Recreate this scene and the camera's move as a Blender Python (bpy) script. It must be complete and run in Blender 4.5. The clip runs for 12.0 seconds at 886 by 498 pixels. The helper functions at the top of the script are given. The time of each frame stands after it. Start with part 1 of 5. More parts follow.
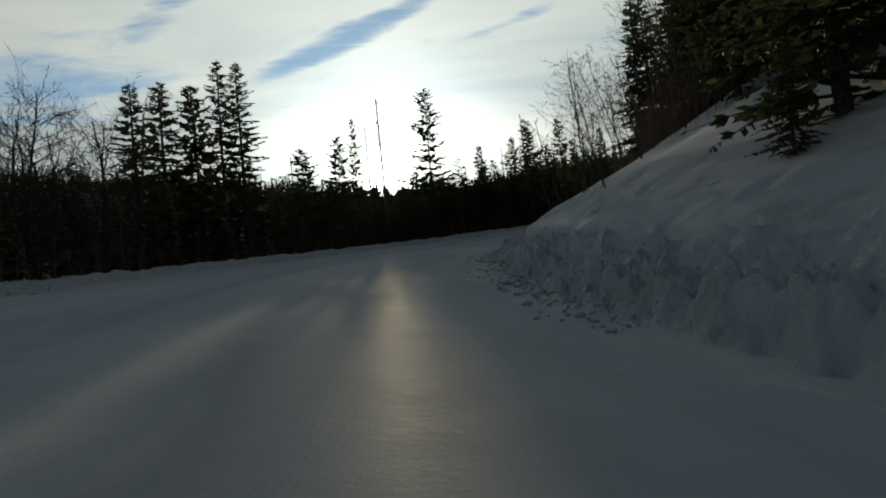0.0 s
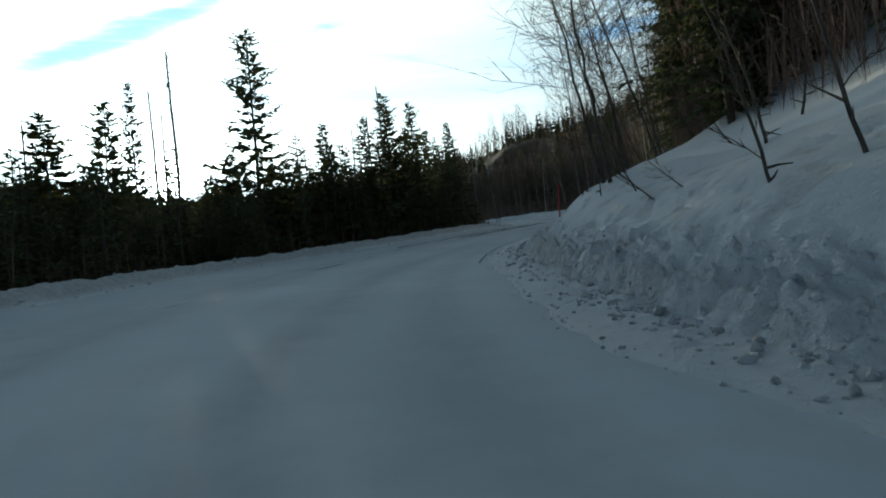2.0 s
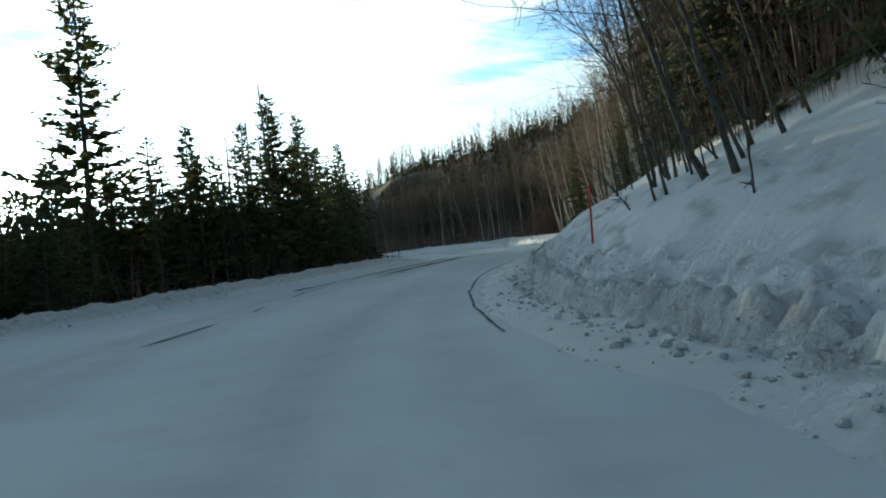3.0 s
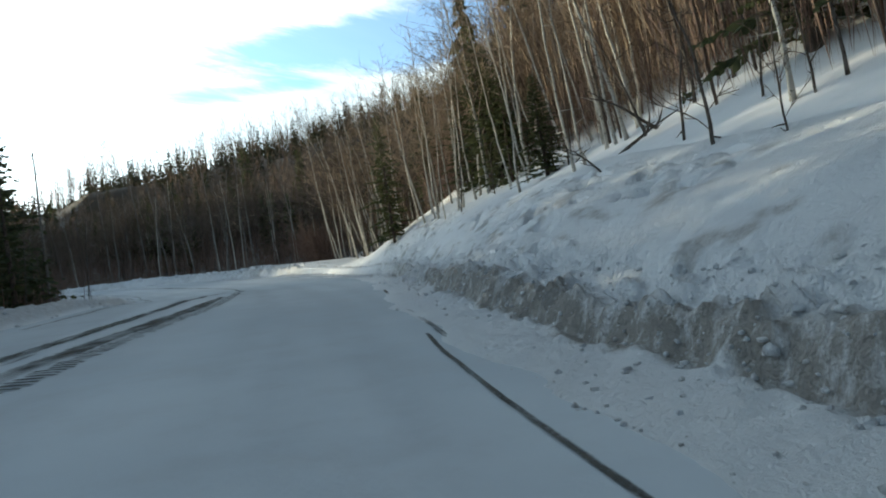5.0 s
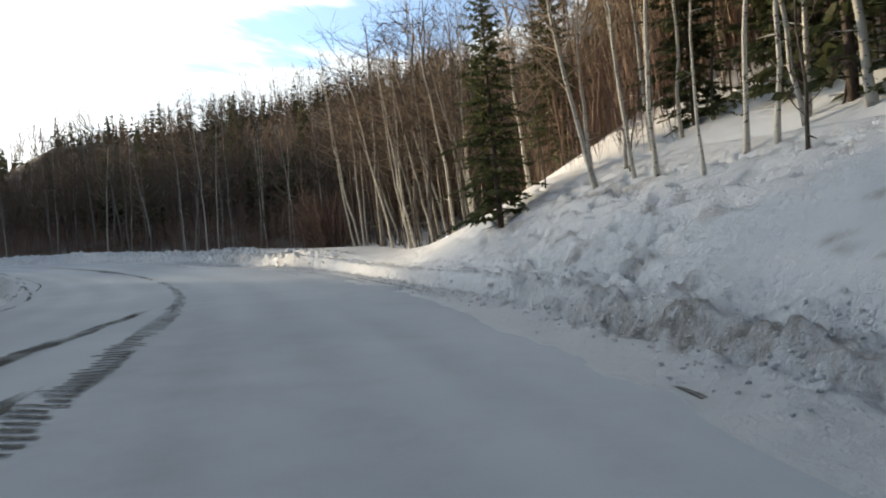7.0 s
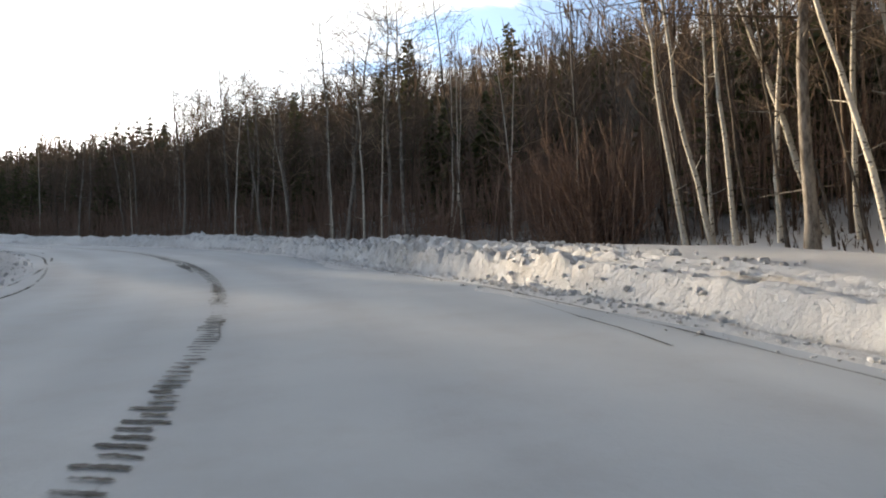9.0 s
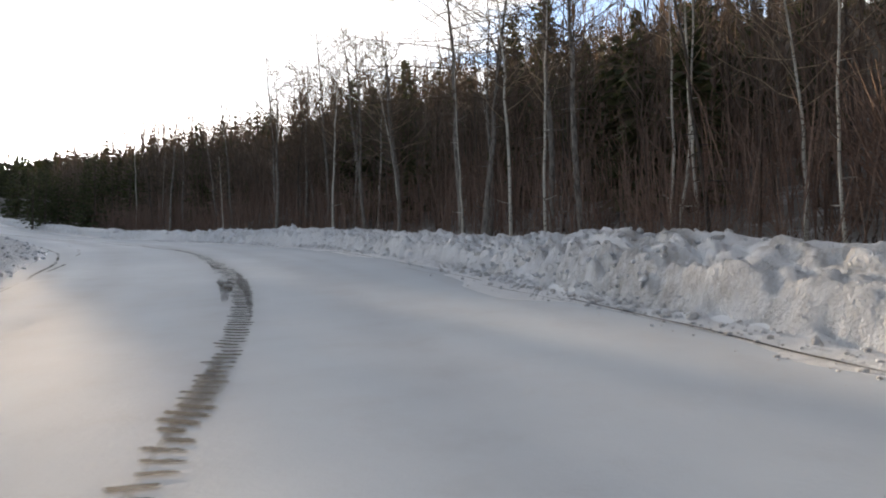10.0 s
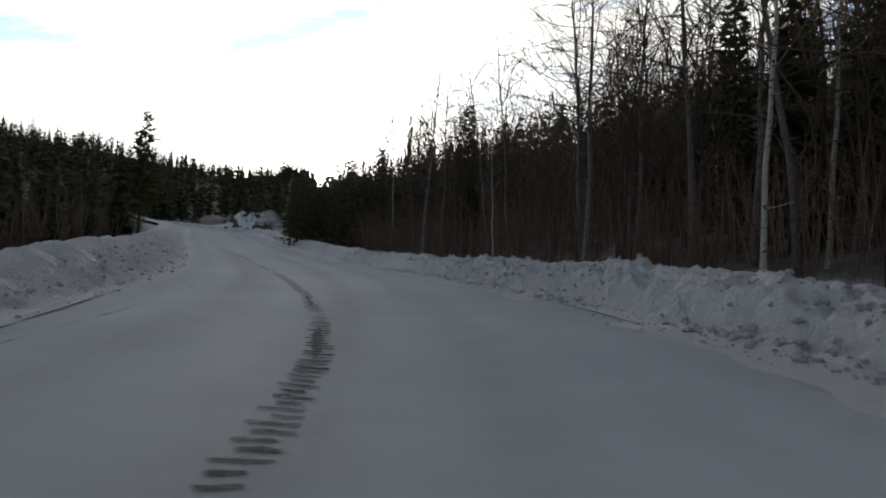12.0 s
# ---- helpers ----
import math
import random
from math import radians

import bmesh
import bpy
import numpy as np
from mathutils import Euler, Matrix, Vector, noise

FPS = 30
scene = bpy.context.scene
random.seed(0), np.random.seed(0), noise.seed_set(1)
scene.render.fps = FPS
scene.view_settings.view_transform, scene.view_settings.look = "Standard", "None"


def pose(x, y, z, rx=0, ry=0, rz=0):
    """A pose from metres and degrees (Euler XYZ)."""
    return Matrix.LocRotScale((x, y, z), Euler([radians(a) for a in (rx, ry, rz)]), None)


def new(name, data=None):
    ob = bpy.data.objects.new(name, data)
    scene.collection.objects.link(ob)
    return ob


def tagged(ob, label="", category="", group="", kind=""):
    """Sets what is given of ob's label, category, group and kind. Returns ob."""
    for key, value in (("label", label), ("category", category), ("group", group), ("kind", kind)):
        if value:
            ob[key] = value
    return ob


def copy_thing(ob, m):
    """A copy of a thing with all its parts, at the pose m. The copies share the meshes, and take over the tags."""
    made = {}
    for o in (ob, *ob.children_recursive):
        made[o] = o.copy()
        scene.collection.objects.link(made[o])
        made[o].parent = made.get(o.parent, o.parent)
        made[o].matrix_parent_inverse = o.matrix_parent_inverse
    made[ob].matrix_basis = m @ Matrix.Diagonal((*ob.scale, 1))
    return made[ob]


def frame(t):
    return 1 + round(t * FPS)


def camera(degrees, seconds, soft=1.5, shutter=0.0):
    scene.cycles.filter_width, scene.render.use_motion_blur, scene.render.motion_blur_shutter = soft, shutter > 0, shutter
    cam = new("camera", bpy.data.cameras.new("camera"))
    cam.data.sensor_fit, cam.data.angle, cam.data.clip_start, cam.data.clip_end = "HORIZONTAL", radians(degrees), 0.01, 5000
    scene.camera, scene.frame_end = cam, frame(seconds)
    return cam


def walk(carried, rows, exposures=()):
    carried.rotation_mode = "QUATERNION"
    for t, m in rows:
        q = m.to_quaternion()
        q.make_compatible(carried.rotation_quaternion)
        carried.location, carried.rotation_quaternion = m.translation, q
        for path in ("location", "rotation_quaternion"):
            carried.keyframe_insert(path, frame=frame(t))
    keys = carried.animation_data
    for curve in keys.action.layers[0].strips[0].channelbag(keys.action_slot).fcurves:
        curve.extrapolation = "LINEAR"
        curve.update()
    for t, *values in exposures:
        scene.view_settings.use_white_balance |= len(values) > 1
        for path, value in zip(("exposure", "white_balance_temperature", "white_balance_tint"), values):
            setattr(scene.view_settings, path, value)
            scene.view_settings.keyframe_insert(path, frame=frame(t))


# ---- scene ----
cam = camera(66.1, 12.0, soft=1.9)
walk(cam, [
    (0.0, pose(0.00, 0.00, 1.35, 93.55, 5.69, 0.31)),
    (0.5, pose(-1.18, 5.16, 1.79, 93.61, 5.93, -2.09)),
    (1.0, pose(-2.13, 10.46, 2.42, 94.39, 5.74, -8.04)),
    (1.5, pose(-2.60, 15.68, 2.93, 93.08, 6.37, -13.55)),
    (2.0, pose(-2.58, 21.13, 3.41, 92.81, 6.68, -16.86)),
    (2.5, pose(-1.93, 26.71, 3.90, 94.12, 7.41, -22.08)),
    (3.0, pose(-0.79, 32.07, 4.40, 94.54, 7.68, -27.12)),
    (3.5, pose(0.89, 37.27, 4.89, 92.74, 8.74, -34.78)),
    (5.5, pose(11.63, 55.97, 6.82, 94.83, 7.63, -53.36)),
    (6.0, pose(14.83, 60.01, 7.31, 95.26, 5.76, -54.99)),
    (6.5, pose(17.95, 63.83, 7.80, 93.81, 5.52, -53.57)),
    (8.5, pose(30.46, 81.60, 9.43, 92.86, 2.41, -43.29)),
    (9.0, pose(33.59, 86.66, 9.75, 93.36, 1.45, -38.62)),
    (9.5, pose(36.37, 91.83, 10.25, 92.95, 2.07, -33.79)),
    (9.9, pose(38.18, 95.97, 10.68, 92.73, 1.56, -30.93)),
    (10.0, pose(38.58, 96.98, 10.76, 92.81, 1.09, -29.52)),
    (10.1, pose(38.96, 97.97, 10.83, 92.25, 0.45, -24.25)),
    (10.2, pose(39.32, 98.95, 10.89, 92.06, -0.30, -23.19)),
    (10.3, pose(39.67, 99.93, 10.95, 93.23, -1.09, -22.00)),
    (10.5, pose(40.35, 101.92, 11.09, 94.06, -2.43, -18.08)),
    (11.0, pose(41.91, 107.24, 11.70, 96.09, -2.91, -12.30)),
    (11.5, pose(42.93, 112.62, 12.32, 93.83, -1.62, -10.14)),
    (12.0, pose(43.63, 118.21, 12.86, 94.30, -2.31, -6.47)),
], exposures=[(0, -1.45, 6800, -1), (1, -1.0, 6500, -4), (2, -0.33, 5850, -9), (3, 0.35, 5750, -11), (3.7, 0.55, 5800, -8), (5.5, 0.65, 6050, -2), (6.5, 0.70, 6400, 4), (8.5, 0.95, 6950, 11), (9.2, 0.85, 6950, 11), (10, 1.05, 7150, 14), (10.5, 0.65, 7150, 14), (11, 0.3, 7200, 12), (11.5, -0.10, 7200, 11), (12, -0.13, 7200, 11)])

# ---- light ----
SUN_AZ, SUN_EL = -4.0, 9.6          # degrees, from +y towards +x, and above the horizon
world = bpy.data.worlds.new("winter_sky")
scene.world = world
world.use_nodes = True


def nodes_of(tree):
    tree.nodes.clear()

    def add(kind, **sets):
        n = tree.nodes.new(kind)
        for k, v in sets.items():
            if k in n.inputs:
                n.inputs[k].default_value = v
        return n
    return add


def math_node(tree, op, a, b=None, clamp=False):
    n = tree.nodes.new("ShaderNodeMath")
    n.operation, n.use_clamp = op, clamp
    for i, v in enumerate((a, b)):
        if v is None:
            continue
        if isinstance(v, (int, float)):
            n.inputs[i].default_value = v
        else:
            tree.links.new(v, n.inputs[i])
    return n.outputs[0]


def ramp_node(tree, value, stops, smooth=False):
    n = tree.nodes.new("ShaderNodeValToRGB")
    if smooth:
        n.color_ramp.interpolation = "EASE"
    els = n.color_ramp.elements
    while len(els) < len(stops):
        els.new(0.5)
    for e, (p, c) in zip(els, stops):
        e.position = p
        e.color = (*c, 1) if not isinstance(c, (int, float)) else (c, c, c, 1)
    tree.links.new(value, n.inputs[0])
    return n.outputs[0]


def mix_node(tree, fac, a, b, blend="MIX"):
    n = tree.nodes.new("ShaderNodeMix")
    n.data_type, n.blend_type = "RGBA", blend
    for sock, v in ((n.inputs[0], fac), (n.inputs[6], a), (n.inputs[7], b)):
        if isinstance(v, (int, float)):
            sock.default_value = v
        elif isinstance(v, tuple):
            sock.default_value = (*v, 1)
        else:
            tree.links.new(v, sock)
    return n.outputs[2]


def build_sky():
    t = world.node_tree
    add = nodes_of(t)
    L = t.links.new
    coord = add("ShaderNodeTexCoord")
    sky = add("ShaderNodeTexSky")
    sky.sky_type, sky.sun_disc = "NISHITA", False
    sky.sun_elevation, sky.sun_rotation = radians(SUN_EL), radians(SUN_AZ)
    sky.altitude, sky.air_density, sky.dust_density, sky.ozone_density = 2200, 1.0, 0.1, 2.2
    sep = add("ShaderNodeSeparateXYZ")
    L(coord.outputs["Generated"], sep.inputs[0])
    x, y, z = sep.outputs
    # the cloud deck is a flat layer overhead: its texture stretches towards the horizon
    zz = math_node(t, "MAXIMUM", math_node(t, "ADD", z, 0.06), 0.02)
    comb = add("ShaderNodeCombineXYZ")
    L(math_node(t, "DIVIDE", x, zz), comb.inputs[0])
    L(math_node(t, "DIVIDE", y, zz), comb.inputs[1])
    turn = add("ShaderNodeMapping")
    turn.inputs["Rotation"].default_value = (0, 0, radians(-28))
    turn.inputs["Scale"].default_value = (0.42, 1.15, 1)
    L(comb.outputs[0], turn.inputs[0])
    noise_a = add("ShaderNodeTexNoise", Scale=0.62, Detail=9.0, Roughness=0.6, Distortion=0.5)
    L(turn.outputs[0], noise_a.inputs["Vector"])
    # streaks of clear sky between the cloud bands, in azimuth and elevation
    az = math_node(t, "ARCTAN2", x, y)
    el = math_node(t, "ARCSINE", z)
    wob = math_node(t, "MULTIPLY", math_node(t, "SUBTRACT", noise_a.outputs[0], 0.5), 0.10)
    gap = None
    for a0, e0, half_len, half_wid, tilt, depth in STREAKS:
        da = math_node(t, "SUBTRACT", az, radians(a0))
        de = math_node(t, "ADD", math_node(t, "SUBTRACT", el, radians(e0)), wob)
        u = math_node(t, "ADD", math_node(t, "MULTIPLY", da, math.cos(radians(tilt))), math_node(t, "MULTIPLY", de, math.sin(radians(tilt))))
        v = math_node(t, "SUBTRACT", math_node(t, "MULTIPLY", de, math.cos(radians(tilt))), math_node(t, "MULTIPLY", da, math.sin(radians(tilt))))
        q = math_node(t, "ADD", math_node(t, "POWER", math_node(t, "ABSOLUTE", math_node(t, "DIVIDE", u, radians(half_len))), 2.0),
                      math_node(t, "POWER", math_node(t, "ABSOLUTE", math_node(t, "DIVIDE", v, radians(half_wid))), 2.0))
        g = math_node(t, "MULTIPLY", math_node(t, "SUBTRACT", 1.0, q, True), depth)
        gap = g if gap is None else math_node(t, "MAXIMUM", gap, g)
    fine = add("ShaderNodeTexNoise", Scale=4.2, Detail=9.0, Roughness=0.7, Distortion=0.6)
    L(turn.outputs[0], fine.inputs["Vector"])
    ragged = math_node(t, "ADD", gap, math_node(t, "MULTIPLY", math_node(t, "SUBTRACT", fine.outputs[0], 0.5), 2.4))
    clear = ramp_node(t, ragged, [(0.10, 0.0), (0.95, 0.80)], True)
    # beyond the view the deck is opened overhead and to the north, to dim the snow
    open_up = ramp_node(t, noise_a.outputs[0], [(0.30, 0.35), (0.60, 1.0)], True)
    high = ramp_node(t, z, [(0.40, 0.0), (0.55, 1.0)], True)
    behind = ramp_node(t, y, [(0.20, 1.0), (0.45, 0.0)], True)
    clear2 = math_node(t, "MAXIMUM", clear, math_node(t, "MAXIMUM", math_node(t, "MULTIPLY", open_up, high), math_node(t, "MULTIPLY", behind, 0.8)))
    # cloud glow grows towards the sun
    d = (math.sin(radians(SUN_AZ)) * math.cos(radians(SUN_EL)), math.cos(radians(SUN_AZ)) * math.cos(radians(SUN_EL)), math.sin(radians(SUN_EL)))
    dot = add("ShaderNodeVectorMath")
    dot.operation = "DOT_PRODUCT"
    L(coord.outputs["Generated"], dot.inputs[0])
    dot.inputs[1].default_value = d
    c = math_node(t, "MAXIMUM", dot.outputs["Value"], 0.0)
    halo = math_node(t, "ADD", math_node(t, "MULTIPLY", math_node(t, "POWER", c, 5.0), CLOUD_SUN),
                     math_node(t, "ADD", math_node(t, "MULTIPLY", math_node(t, "POWER", c, 120.0), CLOUD_CORE),
                               math_node(t, "MULTIPLY", math_node(t, "POWER", c, 2500.0), CLOUD_CORE * 8)))
    cloud_light = math_node(t, "ADD", halo, CLOUD_BASE)
    cloud_tone = mix_node(t, ramp_node(t, noise_a.outputs[0], [(0.3, 0.0), (0.7, 1.0)]), (0.50, 0.57, 0.64), (1.0, 0.985, 0.95))
    cl = add("ShaderNodeVectorMath")
    cl.operation = "SCALE"
    L(cloud_tone, cl.inputs[0])
    L(cloud_light, cl.inputs["Scale"])
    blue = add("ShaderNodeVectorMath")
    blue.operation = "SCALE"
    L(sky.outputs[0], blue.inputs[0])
    # clear sky brightened towards the sun, and cut overhead to lower the fill light
    haze = math_node(t, "MULTIPLY", math_node(t, "POWER", c, 2.0), SUNWARD_GAIN)
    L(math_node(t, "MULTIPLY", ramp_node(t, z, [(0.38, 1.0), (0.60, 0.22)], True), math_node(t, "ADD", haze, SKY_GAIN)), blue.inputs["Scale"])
    out = mix_node(t, clear2, cl.outputs[0], blue.outputs[0])
    bg = add("ShaderNodeBackground")
    bg.inputs["Strength"].default_value = SKY_STRENGTH
    L(out, bg.inputs["Color"])
    o = add("ShaderNodeOutputWorld")
    L(bg.outputs[0], o.inputs["Surface"])


# clear streaks: azimuth, elevation, half length, half width, tilt (degrees), and how far they clear
STREAKS = ((-6.0, 21.2, 12, 1.35, 22, 1.05), (51.0, 21.3, 22, 3.1, 4, 1.35), (36.0, 17.9, 11, 0.95, 3, 0.8), (-29.0, 17.5, 10, 4.0, 12, 0.75), (-21.5, 22.8, 5, 1.6, 40, 0.6), (68.0, 25.5, 18, 4.5, 3, 1.3), (7.0, 20.9, 6, 0.55, 13, 0.5), (22.0, 24.5, 9, 0.9, 12, 0.5))
SKY_STRENGTH, SKY_GAIN, SUNWARD_GAIN = 0.05, 2.7, 5.0
CLOUD_BASE, CLOUD_SUN, CLOUD_CORE = 17.5, 42.0, 130.0
build_sky()
sun = new("sun", bpy.data.lights.new("sun", "SUN"))
sun.data.energy, sun.data.angle, sun.data.color = 6.0, radians(0.6), (1.0, 0.79, 0.54)
sun.rotation_euler = (radians(90 - SUN_EL), 0, radians(180 - SUN_AZ))


# ---- small tools ----
def vnoise(x, y, seed=0):
    """Smooth value noise on arrays, about -1 to 1."""
    xi, yi = np.floor(x).astype(np.int64), np.floor(y).astype(np.int64)
    fx, fy = x - xi, y - yi
    fx, fy = fx * fx * (3 - 2 * fx), fy * fy * (3 - 2 * fy)

    def h(a, b):
        n = (a * 374761393 + b * 668265263 + seed * 974634777) & 0x7FFFFFFF
        n = ((n ^ (n >> 13)) * 1274126177) & 0x7FFFFFFF
        return ((n ^ (n >> 16)) & 0xFFFF) / 32767.5 - 1
    a, b, c, d = h(xi, yi), h(xi + 1, yi), h(xi, yi + 1), h(xi + 1, yi + 1)
    return (a * (1 - fx) + b * fx) * (1 - fy) + (c * (1 - fx) + d * fx) * fy


def fbm(x, y, octaves=3, seed=0):
    out, amp = 0, 1.0
    for i in range(octaves):
        out = out + amp * vnoise(x * 2 ** i, y * 2 ** i, seed + i)
        amp *= 0.5
    return out


def step(a, b, v):
    u = np.clip((np.asarray(v, float) - a) / (b - a), 0, 1)
    return u * u * (3 - 2 * u)


def mesh_from(name, verts, faces, mats=(), smooth=True):
    me = bpy.data.meshes.new(name)
    verts = np.asarray(verts, dtype=np.float32)
    faces = np.asarray(faces, dtype=np.int32)
    k = faces.shape[1]
    me.vertices.add(len(verts))
    me.vertices.foreach_set("co", verts.ravel())
    me.loops.add(faces.size)
    me.loops.foreach_set("vertex_index", faces.ravel())
    me.polygons.add(len(faces))
    me.polygons.foreach_set("loop_start", np.arange(0, faces.size, k, dtype=np.int32))
    me.update(calc_edges=True)
    if smooth:
        me.polygons.foreach_set("use_smooth", np.ones(len(faces), dtype=bool))
    for m in mats:
        me.materials.append(m)
    me.validate()
    return me


def grid_faces(n, m):
    i = np.arange((n - 1) * (m - 1))
    r, c = i // (m - 1), i % (m - 1)
    a = r * m + c
    return np.stack([a, a + 1, a + m + 1, a + m], 1)


def put_attr(me, name, values):
    at = me.attributes.new(name, "FLOAT", "POINT")
    at.data.foreach_set("value", np.asarray(values, dtype=np.float32).ravel())


class Sticks:
    """Gathers tapered tubes and flat sprays into one triangle mesh."""

    def __init__(self):
        self.v, self.f, self.n = [], [], 0

    def tube(self, pts, radii, sides):
        pts = np.asarray(pts, float)
        k = len(pts)
        tang = np.gradient(pts, axis=0)
        tang /= np.linalg.norm(tang, axis=1)[:, None] + 1e-9
        ref = np.array([0.31, 0.87, 0.1]) if abs(tang[0][2]) > 0.7 else np.array([0.0, 0.0, 1.0])
        u = np.cross(tang, ref)
        u /= np.linalg.norm(u, axis=1)[:, None] + 1e-9
        w = np.cross(tang, u)
        ang = np.linspace(0, 2 * np.pi, sides, endpoint=False)
        ring = pts[:, None] + np.asarray(radii)[:, None, None] * (np.cos(ang)[None, :, None] * u[:, None] + np.sin(ang)[None, :, None] * w[:, None])
        self.v.append(ring.reshape(-1, 3))
        i = np.arange(k - 1)[:, None] * sides
        j = np.arange(sides)[None]
        a, b = (i + j).ravel(), (i + (j + 1) % sides).ravel()
        c, d = a + sides, b + sides
        self.f.append(np.concatenate([np.stack([a, b, d], 1), np.stack([a, d, c], 1)]) + self.n)
        self.n += k * sides

    def sprays(self, base, tip, width, side):
        """Many thin kite-shaped blades at once: arrays of base and tip points, width and a sideways direction."""
        base, tip, side = map(np.asarray, (base, tip, side))
        side = side / (np.linalg.norm(side, axis=1)[:, None] + 1e-9) * np.asarray(width)[:, None] / 2
        mid = base * 0.45 + tip * 0.55
        q = np.stack([base, mid + side, tip, mid - side], 1).reshape(-1, 3)
        k = np.arange(len(base))[:, None] * 4 + self.n
        self.v.append(q)
        self.f.append(np.concatenate([k + [0, 1, 2], k + [0, 2, 3]]))
        self.n += len(q)

    def mesh(self, name, mat, smooth=True):
        return mesh_from(name, np.concatenate(self.v), np.concatenate(self.f), (mat,), smooth)

    def arrays(self):
        return np.concatenate(self.v), np.concatenate(self.f)


# ---- materials ----
def material(name, rough=0.8, spec=0.3):
    m = bpy.data.materials.new(name)
    m.use_nodes = True
    t = m.node_tree
    b = t.nodes["Principled BSDF"]
    b.inputs["Roughness"].default_value = rough
    b.inputs["Specular IOR Level"].default_value = spec
    return m, t, b


def noise_tex(t, scale, detail=5.0, rough=0.6, vector=None, stretch=None):
    n = t.nodes.new("ShaderNodeTexNoise")
    n.inputs["Scale"].default_value, n.inputs["Detail"].default_value, n.inputs["Roughness"].default_value = scale, detail, rough
    if vector is None:
        vector = t.nodes.new("ShaderNodeTexCoord").outputs["Object"]
    if stretch:
        mp = t.nodes.new("ShaderNodeMapping")
        mp.inputs["Scale"].default_value = stretch
        t.links.new(vector, mp.inputs[0])
        vector = mp.outputs[0]
    t.links.new(vector, n.inputs["Vector"])
    return n.outputs[0]


def bump(t, b, height, strength, distance):
    n = t.nodes.new("ShaderNodeBump")
    n.inputs["Strength"].default_value, n.inputs["Distance"].default_value = strength, distance
    t.links.new(height, n.inputs["Height"])
    t.links.new(n.outputs[0], b.inputs["Normal"])


def attr(t, name):
    n = t.nodes.new("ShaderNodeAttribute")
    n.attribute_name = name
    return n.outputs["Fac"]


def snow_material(name, dirt_shade_attr=None, packed=False, litter_attr=None):
    m, t, b = material(name, 0.78, 0.12 if packed else 0.22)
    big, mid, fine = noise_tex(t, 0.13, 4), noise_tex(t, 1.1, 6, 0.65), noise_tex(t, 14.0, 5, 0.7)
    col = mix_node(t, ramp_node(t, big, [(0.35, 0.0), (0.65, 1.0)]), (0.50, 0.555, 0.610) if packed else (0.72, 0.75, 0.79), (0.61, 0.660, 0.705) if packed else (0.80, 0.82, 0.84))
    col = mix_node(t, ramp_node(t, mid, [(0.50, 0.0), (0.78, 0.45 if packed else 0.25)]), col, (0.50, 0.52, 0.545))
    if packed:
        f = math_node(t, "MULTIPLY", attr(t, "worn"), ramp_node(t, mid, [(0.25, 0.4), (0.65, 1.0)]), True)
        col = mix_node(t, f, col, (0.36, 0.385, 0.42))
    if dirt_shade_attr:
        grit = noise_tex(t, 3.4, 9, 0.75, stretch=(1.6, 1.6, 0.8))
        f = math_node(t, "MULTIPLY", attr(t, dirt_shade_attr), ramp_node(t, grit, [(0.30, 0.05), (0.60, 0.9)]), True)
        col = mix_node(t, f, col, mix_node(t, mid, (0.22, 0.205, 0.185), (0.43, 0.415, 0.39)))
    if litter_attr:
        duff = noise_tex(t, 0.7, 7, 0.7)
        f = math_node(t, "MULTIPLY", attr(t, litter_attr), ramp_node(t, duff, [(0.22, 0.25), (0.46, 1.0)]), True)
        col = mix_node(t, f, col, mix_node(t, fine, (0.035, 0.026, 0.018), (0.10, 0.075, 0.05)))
    t.links.new(col, b.inputs["Base Color"])
    h = math_node(t, "ADD", math_node(t, "MULTIPLY", mid, 0.8), math_node(t, "MULTIPLY", fine, 0.25))
    if dirt_shade_attr:
        cells = t.nodes.new("ShaderNodeTexVoronoi")
        cells.inputs["Scale"].default_value = 6.0
        crumbs = t.nodes.new("ShaderNodeTexVoronoi")
        crumbs.inputs["Scale"].default_value = 21.0
        wc = t.nodes.new("ShaderNodeTexCoord").outputs["Object"]
        warp = t.nodes.new("ShaderNodeVectorMath")
        warp.operation = "MULTIPLY_ADD"
        shake = t.nodes.new("ShaderNodeTexNoise")
        shake.inputs["Scale"].default_value, shake.inputs["Detail"].default_value = 6.0, 4.0
        t.links.new(wc, shake.inputs["Vector"])
        t.links.new(shake.outputs["Color"], warp.inputs[0])
        warp.inputs[1].default_value = (0.16, 0.16, 0.16)
        t.links.new(wc, warp.inputs[2])
        wc = warp.outputs[0]
        t.links.new(wc, cells.inputs["Vector"])
        t.links.new(wc, crumbs.inputs["Vector"])
        broken = math_node(t, "ADD", math_node(t, "MULTIPLY", cells.outputs["Distance"], -0.34), math_node(t, "MULTIPLY", crumbs.outputs["Distance"], -0.22))
        h = math_node(t, "ADD", math_node(t, "MULTIPLY", noise_tex(t, 4.2, 8, 0.68), 0.8), math_node(t, "MULTIPLY", fine, 0.25))
        h = math_node(t, "ADD", h, math_node(t, "MULTIPLY", broken, attr(t, "broken")))
    bump(t, b, h, 0.35 if packed else (0.9 if dirt_shade_attr else 0.55), 0.14 if dirt_shade_attr else 0.05)
    return m


